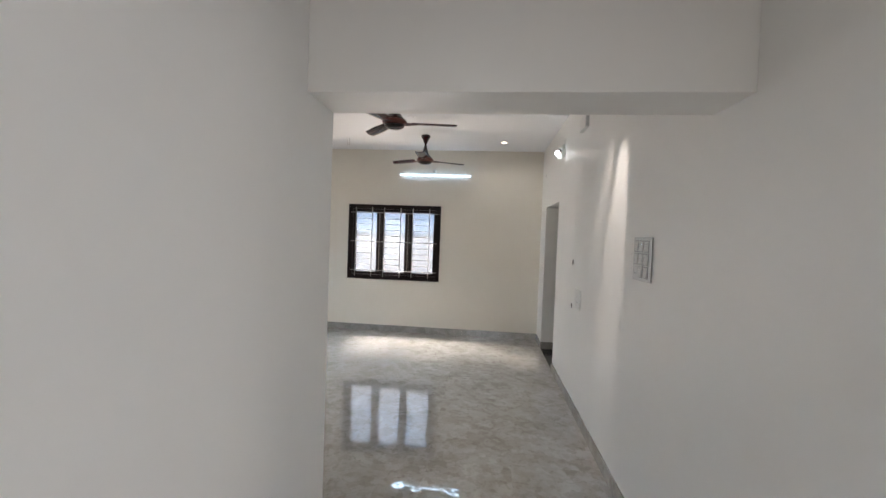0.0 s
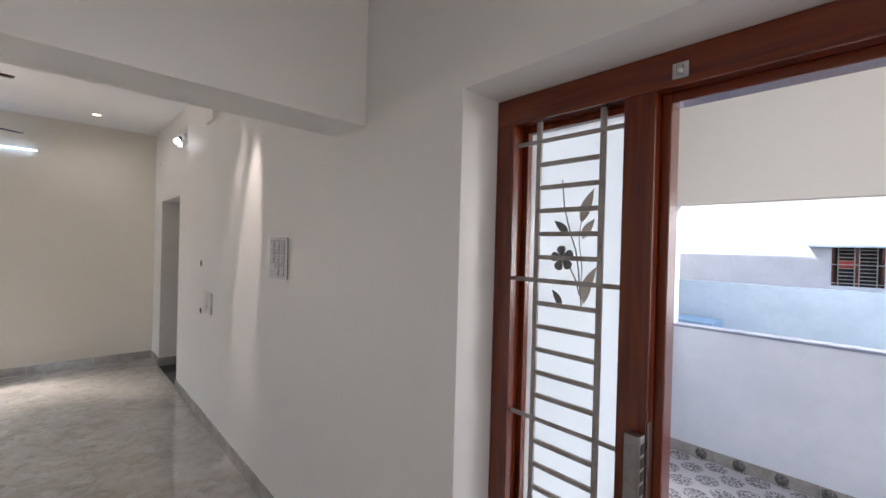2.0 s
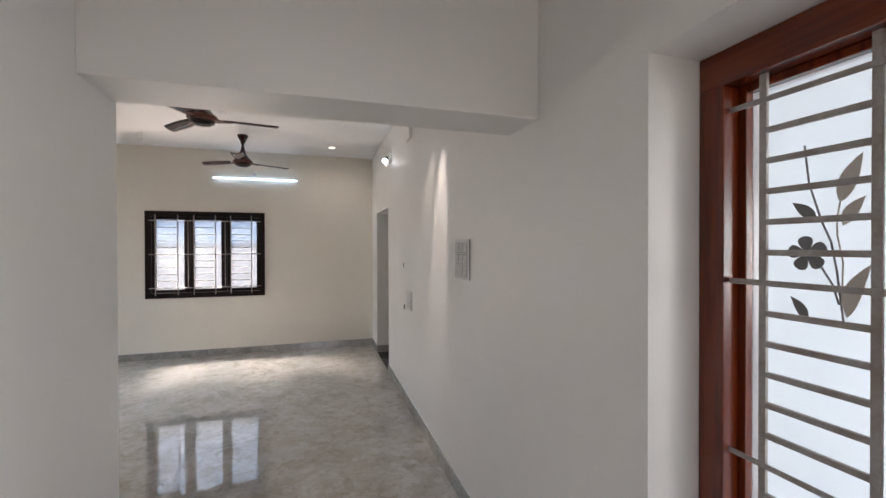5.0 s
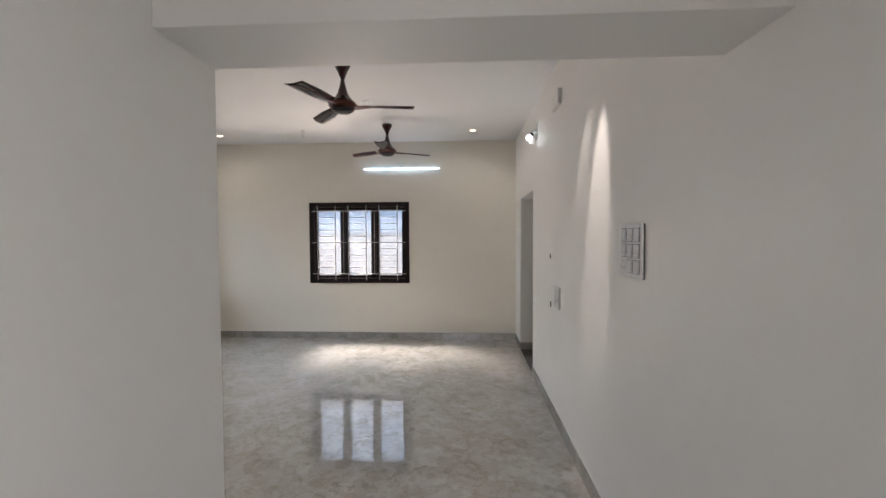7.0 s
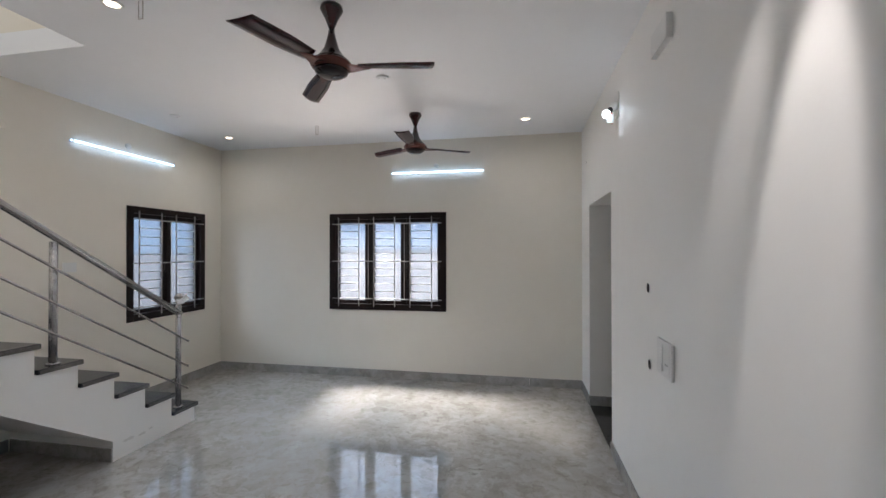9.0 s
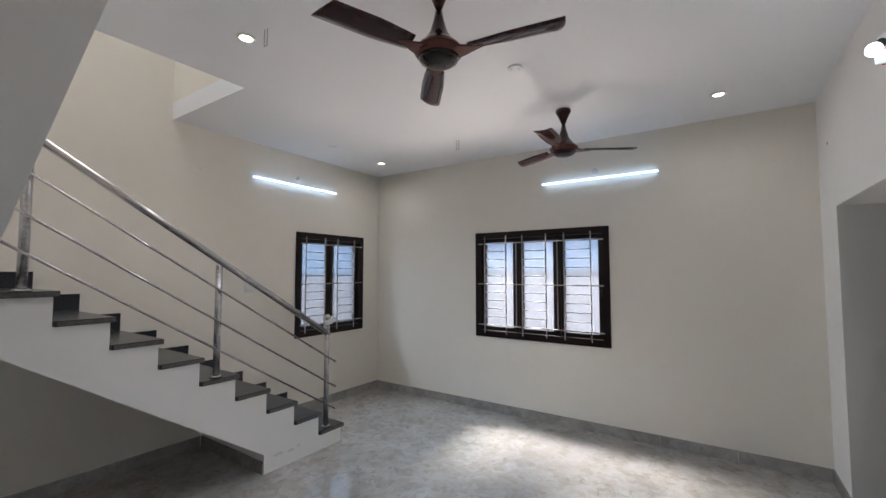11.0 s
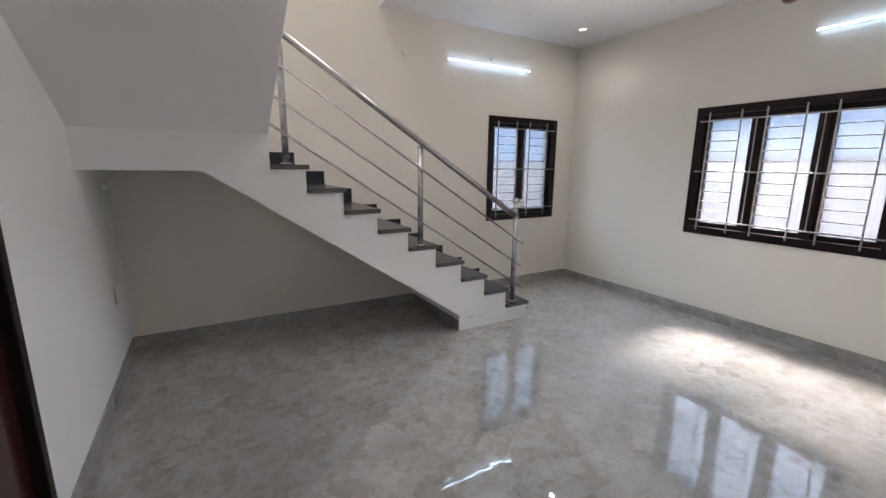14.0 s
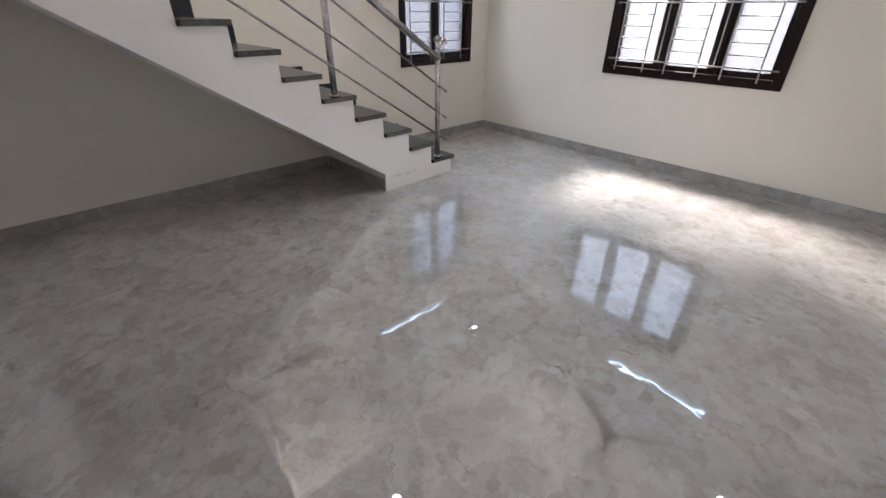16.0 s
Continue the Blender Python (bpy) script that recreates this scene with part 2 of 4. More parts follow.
M_GRANITE_EDGE = material("sawn_granite_edge", (0.05, 0.048, 0.046), 0.5, grain=(60, (0.14, 0.13, 0.12), 0.8), bump=(80, 0.5))
M_SMEAR = material("rubbed_dirt", (0.70, 0.69, 0.665), 0.7, grain=(30, (0.6, 0.58, 0.55), 0.8))
M_STEEL = material("polished_steel", (0.55, 0.53, 0.52), 0.27, 1.0, grain=(9, (0.42, 0.41, 0.40), 0.7))
M_WRAPPED = material("film_wrapped_steel", (0.60, 0.59, 0.59), 0.27, 0.9, grain=(35, (0.36, 0.35, 0.35), 0.8), bump=(45, 1.0))
M_FILM = material("clear_film", (0.8, 0.82, 0.83), 0.15, spec=0.8, bump=(50, 1.0))
M_DARKWOOD = material("dark_brown_frame", (0.009, 0.005, 0.005), 0.32, spec=0.22, grain=(14, (0.016, 0.008, 0.007), 0.6))
M_TEAK = timber("polished_teak", (0.155, 0.023, 0.004), (0.09, 0.012, 0.003), 0.24)
M_TEAK_H = timber("polished_teak_across", (0.155, 0.023, 0.004), (0.09, 0.012, 0.003), 0.24, 1)
M_DOORRED = timber("dark_red_door", (0.035, 0.008, 0.007), (0.016, 0.005, 0.004), 0.22)
M_ROD = material("white_enamel_rod", (0.44, 0.43, 0.42), 0.35, grain=(25, (0.38, 0.34, 0.30), 0.5))
M_BAR = material("grey_primed_bar", (0.40, 0.385, 0.37), 0.5, grain=(14, (0.22, 0.15, 0.11), 0.5), bump=(60, 0.4))
M_FAN = material("dark_cherry_enamel", (0.038, 0.008, 0.008), 0.07, coat=0.15, grain=(20, (0.02, 0.006, 0.006), 0.4))
M_COPPER = material("copper_ring", (0.15, 0.06, 0.048), 0.22, 0.6)
M_HUB = material("black_cherry_gloss", (0.012, 0.004, 0.004), 0.07, spec=0.5)
M_PLASTIC = material("white_plastic", (0.74, 0.74, 0.72), 0.3)
M_PLASTIC_G = material("film_covered_rocker", (0.62, 0.62, 0.61), 0.15, 0.0, spec=0.7, bump=(70, 0.3))
M_PLATE = material("silver_grey_plate", (0.76, 0.76, 0.75), 0.22, 0.15, spec=0.7)
M_GAP = material("dark_gap", (0.09, 0.09, 0.09), 0.6)
M_SHEET = clear_sheet("protective_film")
M_BLACK = material("black_hollow", (0.012, 0.012, 0.012), 0.8)
M_RED = material("red_plastic", (0.6, 0.06, 0.03), 0.4)
M_CHROME = material("satin_chrome", (0.6, 0.6, 0.6), 0.25, 1.0)
M_NICKEL = material("satin_nickel", (0.36, 0.35, 0.34), 0.36, 1.0, grain=(40, (0.26, 0.25, 0.24), 0.6))
M_GLASS = frosted("frosted_glass", (0.065, 0.069, 0.075), (0.225, 0.245, 0.275), 0.26)
M_SIDE = frosted("frosted_side_light", (0.90, 0.95, 0.97), (0.92, 0.97, 0.98), 0.38)
M_ETCH = material("etched_leaf_grey", (0.22, 0.225, 0.235), 0.5)
M_ETCH_L = material("etched_leaf_beige", (0.62, 0.585, 0.53), 0.5)
M_TUBE = glow("led_tube_diffuser", (0.55, 0.77, 1.0), 4.2)
M_LED = glow("led_disc", (1.0, 0.80, 0.56), 6.5)
M_BULB = glow("led_bulb_globe", (0.85, 0.94, 1.0), 6.0)
M_OUTWALL = material("outside_white_wash", (0.74, 0.79, 0.86), 0.8, grain=(1.5, (0.62, 0.68, 0.76), 0.6), bump=(30, 0.3))
M_BLUEWASH = material("pale_blue_wash", (0.52, 0.66, 0.79), 0.8, grain=(2.2, (0.43, 0.56, 0.70), 0.8), bump=(30, 0.3))
# coping colour toned down because the lamp over it makes it too bright
M_COPING = material("toned_down_coping", (0.30, 0.34, 0.42), 0.85, grain=(7, (0.22, 0.25, 0.31), 0.8), bump=(40, 0.4))
M_BLUE = material("blue_paint", (0.25, 0.42, 0.62), 0.7, grain=(5, (0.2, 0.36, 0.55), 0.5))
M_BEIGEWALL = material("pink_beige_render", (0.62, 0.50, 0.42), 0.8, grain=(1.5, (0.55, 0.44, 0.37), 0.6))
M_GROUND = material("packed_earth", (0.24, 0.19, 0.14), 0.9, grain=(2, (0.17, 0.13, 0.1), 0.7), bump=(14, 0.6))
M_MEDAL = medallion("medallion_tile")
M_DISC = material("printed_stone_disc", (0.04, 0.038, 0.038), 0.5, grain=(60, (0.32, 0.31, 0.30), 0.6))
M_DARKFLOOR = material("dark_granite_floor", (0.035, 0.033, 0.032), 0.14, grain=(40, (0.08, 0.075, 0.07), 0.6))

# ---- mesh tools ----


def add_box(bm, x0, y0, z0, x1, y1, z1):
    vs = [bm.verts.new((x, y, z)) for z in (z0, z1) for y in (y0, y1) for x in (x0, x1)]
    for f in ((0, 2, 3, 1), (4, 5, 7, 6), (0, 1, 5, 4), (1, 3, 7, 5), (3, 2, 6, 7), (2, 0, 4, 6)):
        bm.faces.new([vs[i] for i in f])
    return vs


def box(x0, y0, z0, x1, y1, z1, bevel=0.0):
    bm = bmesh.new()
    add_box(bm, min(x0, x1), min(y0, y1), min(z0, z1), max(x0, x1), max(y0, y1), max(z0, z1))
    if bevel:
        bmesh.ops.bevel(bm, geom=bm.edges[:], offset=bevel, segments=2, affect="EDGES", profile=0.6)
    return bm


def prism(points, axis, lo, hi, bevel=0.0):
    """A polygon (pairs of the two other axes, in order) drawn out along axis from lo to hi."""
    bm = bmesh.new()

    def at(p, v):
        q = list(p)
        q.insert(axis, v)
        return q
    a, b = [bm.verts.new(at(p, lo)) for p in points], [bm.verts.new(at(p, hi)) for p in points]
    bm.faces.new(a)
    bm.faces.new(b[::-1])
    n = len(points)
    for i in range(n):
        bm.faces.new((a[i], b[i], b[(i + 1) % n], a[(i + 1) % n]))
    bmesh.ops.recalc_face_normals(bm, faces=bm.faces[:])
    if bevel:
        bmesh.ops.bevel(bm, geom=bm.edges[:], offset=bevel, segments=2, affect="EDGES", profile=0.6)
    return bm


def lathe(profile, sides=32, place=(0, 0, 0), axis="z", loop=False):
    """profile: (radius, height) from one end to the other; loop: closed to a ring with an open middle."""
    bm = bmesh.new()
    rings = []
    for r, h in profile:
        if r < 1e-6:
            rings.append([bm.verts.new((0, 0, h))])
        else:
            rings.append([bm.verts.new((r * math.cos(2 * math.pi * k / sides), r * math.sin(2 * math.pi * k / sides), h)) for k in range(sides)])
    for a, b in zip(rings, rings[1:] + (rings[:1] if loop else [])):
        for k in range(sides):
            j = (k + 1) % sides
            if len(a) == 1 and len(b) > 1:
                bm.faces.new((a[0], b[k], b[j]))
            elif len(b) == 1 and len(a) > 1:
                bm.faces.new((a[k], b[0], a[j]))
            elif len(a) > 1:
                bm.faces.new((a[k], b[k], b[j], a[j]))
    for ring in () if loop else (rings[0], rings[-1]):
        if len(ring) > 1:
            bm.faces.new(ring)
    bmesh.ops.recalc_face_normals(bm, faces=bm.faces[:])
    turn = {"z": Matrix.Identity(4), "x": Matrix.Rotation(radians(90), 4, "Y"), "y": Matrix.Rotation(radians(-90), 4, "X")}[axis]
    bmesh.ops.transform(bm, matrix=Matrix.Translation(place) @ turn, verts=bm.verts[:])
    for f in bm.faces:
        f.smooth = True
    return bm


def rod(a, b, r, sides=12):
    a, b = Vector(a), Vector(b)
    d = b - a
    bm = lathe([(r, 0), (r, d.length)], sides)
    bmesh.ops.transform(bm, matrix=Matrix.Translation(a) @ d.to_track_quat("Z", "Y").to_matrix().to_4x4(), verts=bm.verts[:])
    return bm


def joined(*bms):
    out = bmesh.new()
    for b in bms:
        me = bpy.data.meshes.new("tmp")
        b.to_mesh(me)
        b.free()
        out.from_mesh(me)
        bpy.data.meshes.remove(me)
    return out


def part(name, bm, mat, parent=None, label="", kind=""):
    me = bpy.data.meshes.new(name)
    bm.to_mesh(me)
    bm.free()
    me.materials.append(mat)
    ob = new(name, me)
    if parent is not None:
        ob.parent = parent
        ob.matrix_parent_inverse = parent.matrix_world.inverted() if parent.type != "EMPTY" else Matrix.Translation(-parent.location)
    return tagged(ob, label, "", "", kind)


def thing(name, x, y, z, label, category, group=""):
    ob = new(name)
    ob.empty_display_size = 0.1
    ob.location = (x, y, z)
    return tagged(ob, label, category, group)


def structure(name, bm, mat, label="", parent=None):
    return part(name, bm, mat, parent, label, "structure")


XW, XE, YS, YN, H = -3.845, 1.0, 1.93, 6.967, 3.05
XF = -0.57    # foyer's west wall
YB = -2.2     # foyer's south end
T = 0.24
WZ0, WZ1 = 0.872, 2.128   # window frames
DX0, DX1 = -1.725, -0.80  # inner door
EY0, EY1 = -0.68, 1.077   # entrance

# ---- shell ----
structure("wall_north", joined(box(XW - T, YN, -0.3, -2.207, YN + T, 3.05), box(-0.637, YN, -0.3, XE, YN + T, 3.05),
          box(-2.207, YN, -0.3, -0.637, YN + T, WZ0), box(-2.207, YN, WZ1, -0.637, YN + T, 3.05)), M_WALL, "smooth cream painted wall with a three-pane window")
structure("wall_west", joined(box(XW - T, YS - T, -0.3, XW, 5.556, 5.8), box(XW - T, 6.655, -0.3, XW, YN - 0.002, 3.05),
          box(XW - T, 5.556, -0.3, XW, 6.655, WZ0), box(XW - T, 5.556, WZ1, XW, 6.655, 3.05)), M_WALL, "smooth cream painted wall rising past the stairs")
structure("wall_east", joined(box(XE, EY1, -0.3, XE + 0.27, 5.39, 3.05), box(XE, 6.45, -0.3, XE + 0.27, YN + T, 3.05),
          box(XE, 5.39, 2.115, XE + 0.27, 6.45, 3.05), box(XE, EY0, 2.15, XE + 0.27, EY1, 3.05),
          box(XE, YB - T, -0.3, XE + 0.27, EY0, 3.05)), M_WHITE, "smooth off-white wall with the entrance and a plain doorway")
structure("wall_south", joined(box(XW, YS - 0.25, -0.3, DX0, YS, 3.05), box(DX0, YS - 0.25, 2.11, DX1, YS, 3.05),
          box(XW, YS - 0.25, 3.05, -0.2, YS, 5.8)), M_WHITE, "off-white wall under the upper stair flight")
structure("wall_foyer", box(XF - 0.23, YB - T, -0.3, XF, YS, 3.05), M_WHITE, "off-white entrance passage wall")
# opening added for the passage lamp; nothing of this wall is seen
structure("wall_behind", joined(box(XF, YB - T, -0.3, -0.45, YB, 3.05), box(0.85, YB - T, -0.3, XE, YB, 3.05), box(-0.45, YB - T, -0.3, 0.85, YB, 1.0), box(-0.45, YB - T, 2.5, 0.85, YB, 3.05)), M_WHITE, "plain unseen off-white wall closing the entrance passage, with an added opening")
structure("beam", box(XF, 1.665, 2.14, XE, YS, 3.05, 0.004), M_WHITE, "off-white painted beam across the opening")
structure("wall_closing", joined(box(DX0, YS - 0.60, -0.3, XF - 0.23, YS - 0.55, 2.3)), M_WHITE, "plain wall behind the closed door")
structure("ceiling", joined(box(XW - T, 4.198, H, XE + 0.27, YN + T, H + 0.16), box(-2.672, 2.975, H, XE + 0.27, 4.198, H + 0.16),
          box(-0.475, YS, H, XE + 0.27, 2.975, H + 0.16), box(XF - 0.23, YB - T, H, XE + 0.27, YS, H + 0.16)), M_CEIL, "flat matt white ceiling with a stair opening")
structure("wall_stairwell", joined(box(XW, 4.198, H + 0.16, -0.2, 4.32, 5.8), box(-0.2, YS - 0.25, H + 0.16, -0.1, 4.32, 5.8)), M_WALL, "plain cream wall of the upper stairwell")
structure("ceiling_stairwell", joined(box(XW - T, YS - 0.25, 5.8, -0.1, 4.32, 5.95)), M_CEIL, "plain ceiling of the upper stairwell")
structure("subfloor", joined(box(XW - T, YS - 0.25, -0.3, XE, YN, -0.0125), box(XF - 0.23, YB - T, -0.3, XE + 0.17, YS - 0.25, -0.0125)), M_JOINT, "grey filler showing as hairline tile joints")

# side passage beyond the doorway
structure("wall_passage", joined(box(XE + 0.27, 6.45, -0.3, 2.8, 6.6, 2.9), box(2.8, 4.0, -0.3, 2.95, 6.6, 2.9), box(XE + 0.27, 3.85, -0.3, 2.95, 4.0, 2.9)), M_WALL, "plain cream wall of the side passage")
structure("ceiling_passage", box(XE + 0.27, 3.85, 2.9, 2.95, 6.6, 3.0), M_CEIL, "plain ceiling of the side passage")
structure("floor_passage", box(XE, 5.39, -0.05, 2.8, 6.45, -0.003), M_DARKFLOOR, "polished dark granite floor of the side passage")
structure("floor_passage_far", box(XE + 0.27, 4.0, -0.05, 2.8, 5.39, -0.003), M_DARKFLOOR, "polished dark granite floor")


def skirting(x0, y0, x1, y1, side, n=1, h=0.10):
    """A run of skirting tiles along a wall; side: the way it stands proud."""
    t = 0.012
    for k in range(n):
        ax, ay = x0 + (x1 - x0) * k / n, y0 + (y1 - y0) * k / n
        bx, by = x0 + (x1 - x0) * (k + 1) / n, y0 + (y1 - y0) * (k + 1) / n
        g = 0.0008
        if side in "NS":
            s = t if side == "N" else -t
            bm = box(ax + g, ay, 0, bx - g, ay + s, h, 0.0015)
        else:
            s = t if side == "E" else -t
            bm = box(ax, ay + g, 0, ax + s, by - g, h, 0.0015)
        yield bm


skirt = tagged(new("baseboard"), "grey marble-look skirting tiles along the walls", "skirting", "", "structure")
for run in ((XW + 0.012, YN, XE - 0.012, YN, "S", 8), (XW, 4.565, XW, YN, "E", 4), (XW, YS, XW, 4.53, "E", 4), (XW + 0.012, YS, DX0 - 0.001, YS, "N", 4),
            (XE, 6.45, XE, YN, "W", 1), (XE, EY1, XE, 5.39, "W", 7), (XF, YB, XF, YS, "E", 6), (XE, 6.45, 2.8, 6.45, "S", 3), (XW + 0.012, 4.547, -2.838, 4.547, "S", 2)):
    for bm in skirting(*run):
        part("skirting_tile", bm, M_SKIRT, skirt)

# ---- stairs ----
RISE, RUN, NOSE, FIRST = 0.1706, 0.2685, 5.372, 0.175
SX = -2.835
stairs = thing("staircase", SX, 5.36, 0, "white plastered stairs with black granite treads and open steel rail side", "staircase")
pts = [(NOSE - 0.012, 0.0)]
for k in range(9):
    top = FIRST + RISE * k - 0.034
    pts += [(NOSE - 0.012 - RUN * k, top), (NOSE - 0.012 - RUN * (k + 1), top)]
pts += [(2.973, pts[-1][1]), (2.973, 1.50), (2.56, 1.50), (4.547, 0.155), (4.547, 0.0)]
pts.pop(len(pts) - 6)
part("flight", prism(pts, 0, XW + 0.001, SX), M_WHITE, stairs, "white plastered lower flight with a sloping soffit")
US, UZ, UE = 0.555, 1.74, -0.475
up = [(XW + 0.001, 1.50), (SX + 0.002, 1.50), (SX + 0.002, UZ), (UE, H), (UE + 0.12, H + 0.02), (UE + 0.12, H + 0.16)]
for k in range(7, -1, -1):
    x = SX - 0.28 + 0.29 * k
    z = 1.71 + RISE * (k + 1)
    if k == 7:
        up[-1] = (UE + 0.12, z)
    up += [(x, z), (x, z - RISE)]
part("upper_flight", prism(up + [(XW + 0.001, 1.71)], 1, YS + 0.001, 2.974), M_WHITE, stairs, "white plastered landing and upper flight")
for k in range(9):
    y, z = NOSE - RUN * k, FIRST + RISE * k
    part("tread", box(XW + 0.002, max(y - RUN - 0.006, 2.976), z - 0.033, SX + 0.022, y + 0.012, z, 0.003), M_GRANITE, stairs, "polished black granite tread with a rough sawn edge")
    part("wall_string", box(XW + 0.001, max(y - RUN + 0.101, 2.976), z - RISE + 0.001 if k else 0.001, XW + 0.013, y + 0.10, z + 0.11, 0.001), M_GRANITE, stairs, "black granite stair skirting")
    part("tread_edge", box(SX + 0.0225, max(y - RUN + 0.004, 2.976), z - 0.030, SX + 0.024, y + 0.008, z - 0.004), M_GRANITE_EDGE, stairs, "rough sawn edge of the tread")

scuff = tagged(new("scuff_mark"), "faint grey dirt marks low on the white stair side", "stain")
for y, z, a, b in ((4.68, 0.12, 0.05, 0.012), (4.80, 0.11, 0.035, 0.010), (4.88, 0.125, 0.02, 0.008)):
    part("smear", prism([(y + a * math.cos(t * 0.42) * (1 + 0.25 * math.sin(3 * t)), z + b * math.sin(t * 0.42) * (1 + 0.3 * math.cos(2 * t))) for t in range(15)], 0, SX + 0.0005, SX + 0.0012), M_SMEAR, scuff)

# railing
RX = -2.885
rail = thing("stair_railing", RX, 5.22, 0.2, "polished stainless steel stair railing with traces of wrapping film", "railing")
for y, z0, z1 in ((5.22, 0.175, 1.15), (4.162, 0.857, 1.70), (3.09, 1.54, 2.40)):
    part("post", joined(rod((RX, y, z0 + 0.004), (RX, y, z1), 0.024, 20)), M_WRAPPED, rail, "tubular steel post in wrinkled clear film")
    part("base_flange", lathe([(0.0, 0.0), (0.042, 0.0), (0.042, 0.006), (0.028, 0.014), (0.0, 0.014)], 24, (RX, y, z0 + 0.001)), M_STEEL, rail)
part("newel_ball", lathe([(0.0, 0.0), (0.026, 0.0), (0.026, 0.012), (0.016, 0.02), (0.03, 0.032), (0.038, 0.052), (0.03, 0.076), (0.012, 0.088), (0.0, 0.09)], 24, (RX, 5.22, 1.15)), M_STEEL, rail, "steel ball finial")
for dy, dz, tl in ((0.03, 0.07, 0.7), (-0.02, 0.05, -0.5)):
    sheet = bmesh.new()
    bmesh.ops.create_grid(sheet, x_segments=10, y_segments=10, size=0.03)
    for v in sheet.verts:
        v.co.z = 0.018 * noise.noise(v.co * 60 + Vector((dy * 50, 0, 0)))
    bmesh.ops.transform(sheet, matrix=Matrix.Translation((RX + 0.04, 5.22 + dy, 1.12 + dz)) @ Euler((0.6 + tl, 1.0, tl)).to_matrix().to_4x4(), verts=sheet.verts[:])
    bmesh.ops.solidify(sheet, geom=sheet.faces[:], thickness=0.001)
    part("wrapping_film", sheet, M_FILM, rail, "loose crumpled clear film on the finial")
SL = 0.643
part("handrail", rod((RX, 5.24, 1.043), (RX, 2.985, 1.043 + SL * 2.255), 0.026, 20), M_STEEL, rail, "round polished steel handrail")
for z in (0.778, 0.541, 0.330):
    part("mid_rail", rod((RX + 0.034, 5.295, z), (RX + 0.034, 2.985, z + SL * 2.31), 0.0085, 12), M_STEEL, rail, "thin steel rail")
    part("rail_cap", lathe([(0.0, -0.012), (0.009, -0.008), (0.0125, 0.0), (0.009, 0.008), (0.0, 0.012)], 14, (RX + 0.034, 5.297, z)), M_STEEL, rail)

# ---- windows ----


def window(name, u0, u1, place, count, label):
    """A dark frame with frosted panes, handles and an enamelled rod grille. place(u, d, z): u along the wall, d into the room."""
    w = thing(name, *place((u0 + u1) / 2, 0, WZ0), label, "window")
    z0, z1 = WZ0, WZ1

    def bar(name_, a, b, d0, d1, c, e, mat, bevel=0.003, label_="", parent=None):
        p, q = place(a, d0, c), place(b, d1, e)
        return part(name_, box(*p, *q, bevel), mat, parent or w, label_)
    f = 0.075
    for n_, a, b, c, e in (("frame_side", u0 - 0.0, u0 + f, z0, z1), ("frame_side", u1 - f, u1, z0, z1),
                           ("frame_head", u0 + f, u1 - f, z1 - f, z1), ("frame_sill", u0 + f, u1 - f, z0, z0 + f)):
        bar(n_, a, b, -0.10, 0.014, c, e, M_DARKWOOD)
    inner = (u1 - u0) - 2 * f
    m = 0.062
    cell = (inner - (count - 1) * m * 0.6) / count
    for k in range(count):
        a = u0 + f + k * (cell + m * 0.6)
        b = a + cell
        if k:
            bar("mullion", a - m * 0.6, a, -0.10, -0.02, z0 + f, z1 - f, M_DARKWOOD)
        s = 0.045
        sash = bar("sash", a, a + s, -0.085, -0.035, z0 + f, z1 - f, M_DARKWOOD)
        for (aa, bb, cc, ee) in ((b - s, b, z0 + f, z1 - f), (a + s, b - s, z1 - f - s, z1 - f), (a + s, b - s, z0 + f, z0 + f + s)):
            bar("sash_rail", aa, bb, -0.085, -0.035, cc, ee, M_DARKWOOD, parent=sash)
        pane = bar("pane", a + s, b - s, -0.062, -0.058, z0 + f + s, z1 - f - s, M_GLASS, 0, "frosted glass pane")
        pane.visible_shadow = False
        bar("handle", b - s + 0.014, b - s + 0.030, -0.035, -0.012, 1.40, 1.52, M_DARKWOOD, 0.004, "dark casement handle")
        for du in (0.012, 0.82 * (cell - 2 * s)):
            u = a + s + du
            part("grille_upright", rod(place(u, 0.022, z0 + 0.045), place(u, 0.022, z1 - 0.05), 0.007), M_ROD, w)
        for j in range(1, 5):
            for top in (1.990, 1.505):
                z = top - j * 0.097
                part("grille_rung", rod(place(a + s + 0.012, 0.022, z), place(a + s + 0.82 * (cell - 2 * s), 0.022, z), 0.0045, 8), M_ROD, w)
        if k:
            part("grille_upright", rod(place(a - m * 0.3, 0.020, 1.02), place(a - m * 0.3, 0.020, 1.990), 0.005), M_ROD, w)
    for z in (1.990, 1.505, 1.020):
        part("grille_crossbar", rod(place(u0 + 0.055, 0.034, z), place(u1 - 0.055, 0.034, z), 0.0065), M_ROD, w)
    return w


window("window_1", -2.207, -0.637, lambda u, d, z: (u, YN - d, z), 3, "dark brown three-pane frosted window with white rod grille in the cream wall")
window("window_2", 5.556, 6.655, lambda u, d, z: (XW + d, u, z), 2, "dark brown two-pane frosted window with white rod grille behind the stair rail")

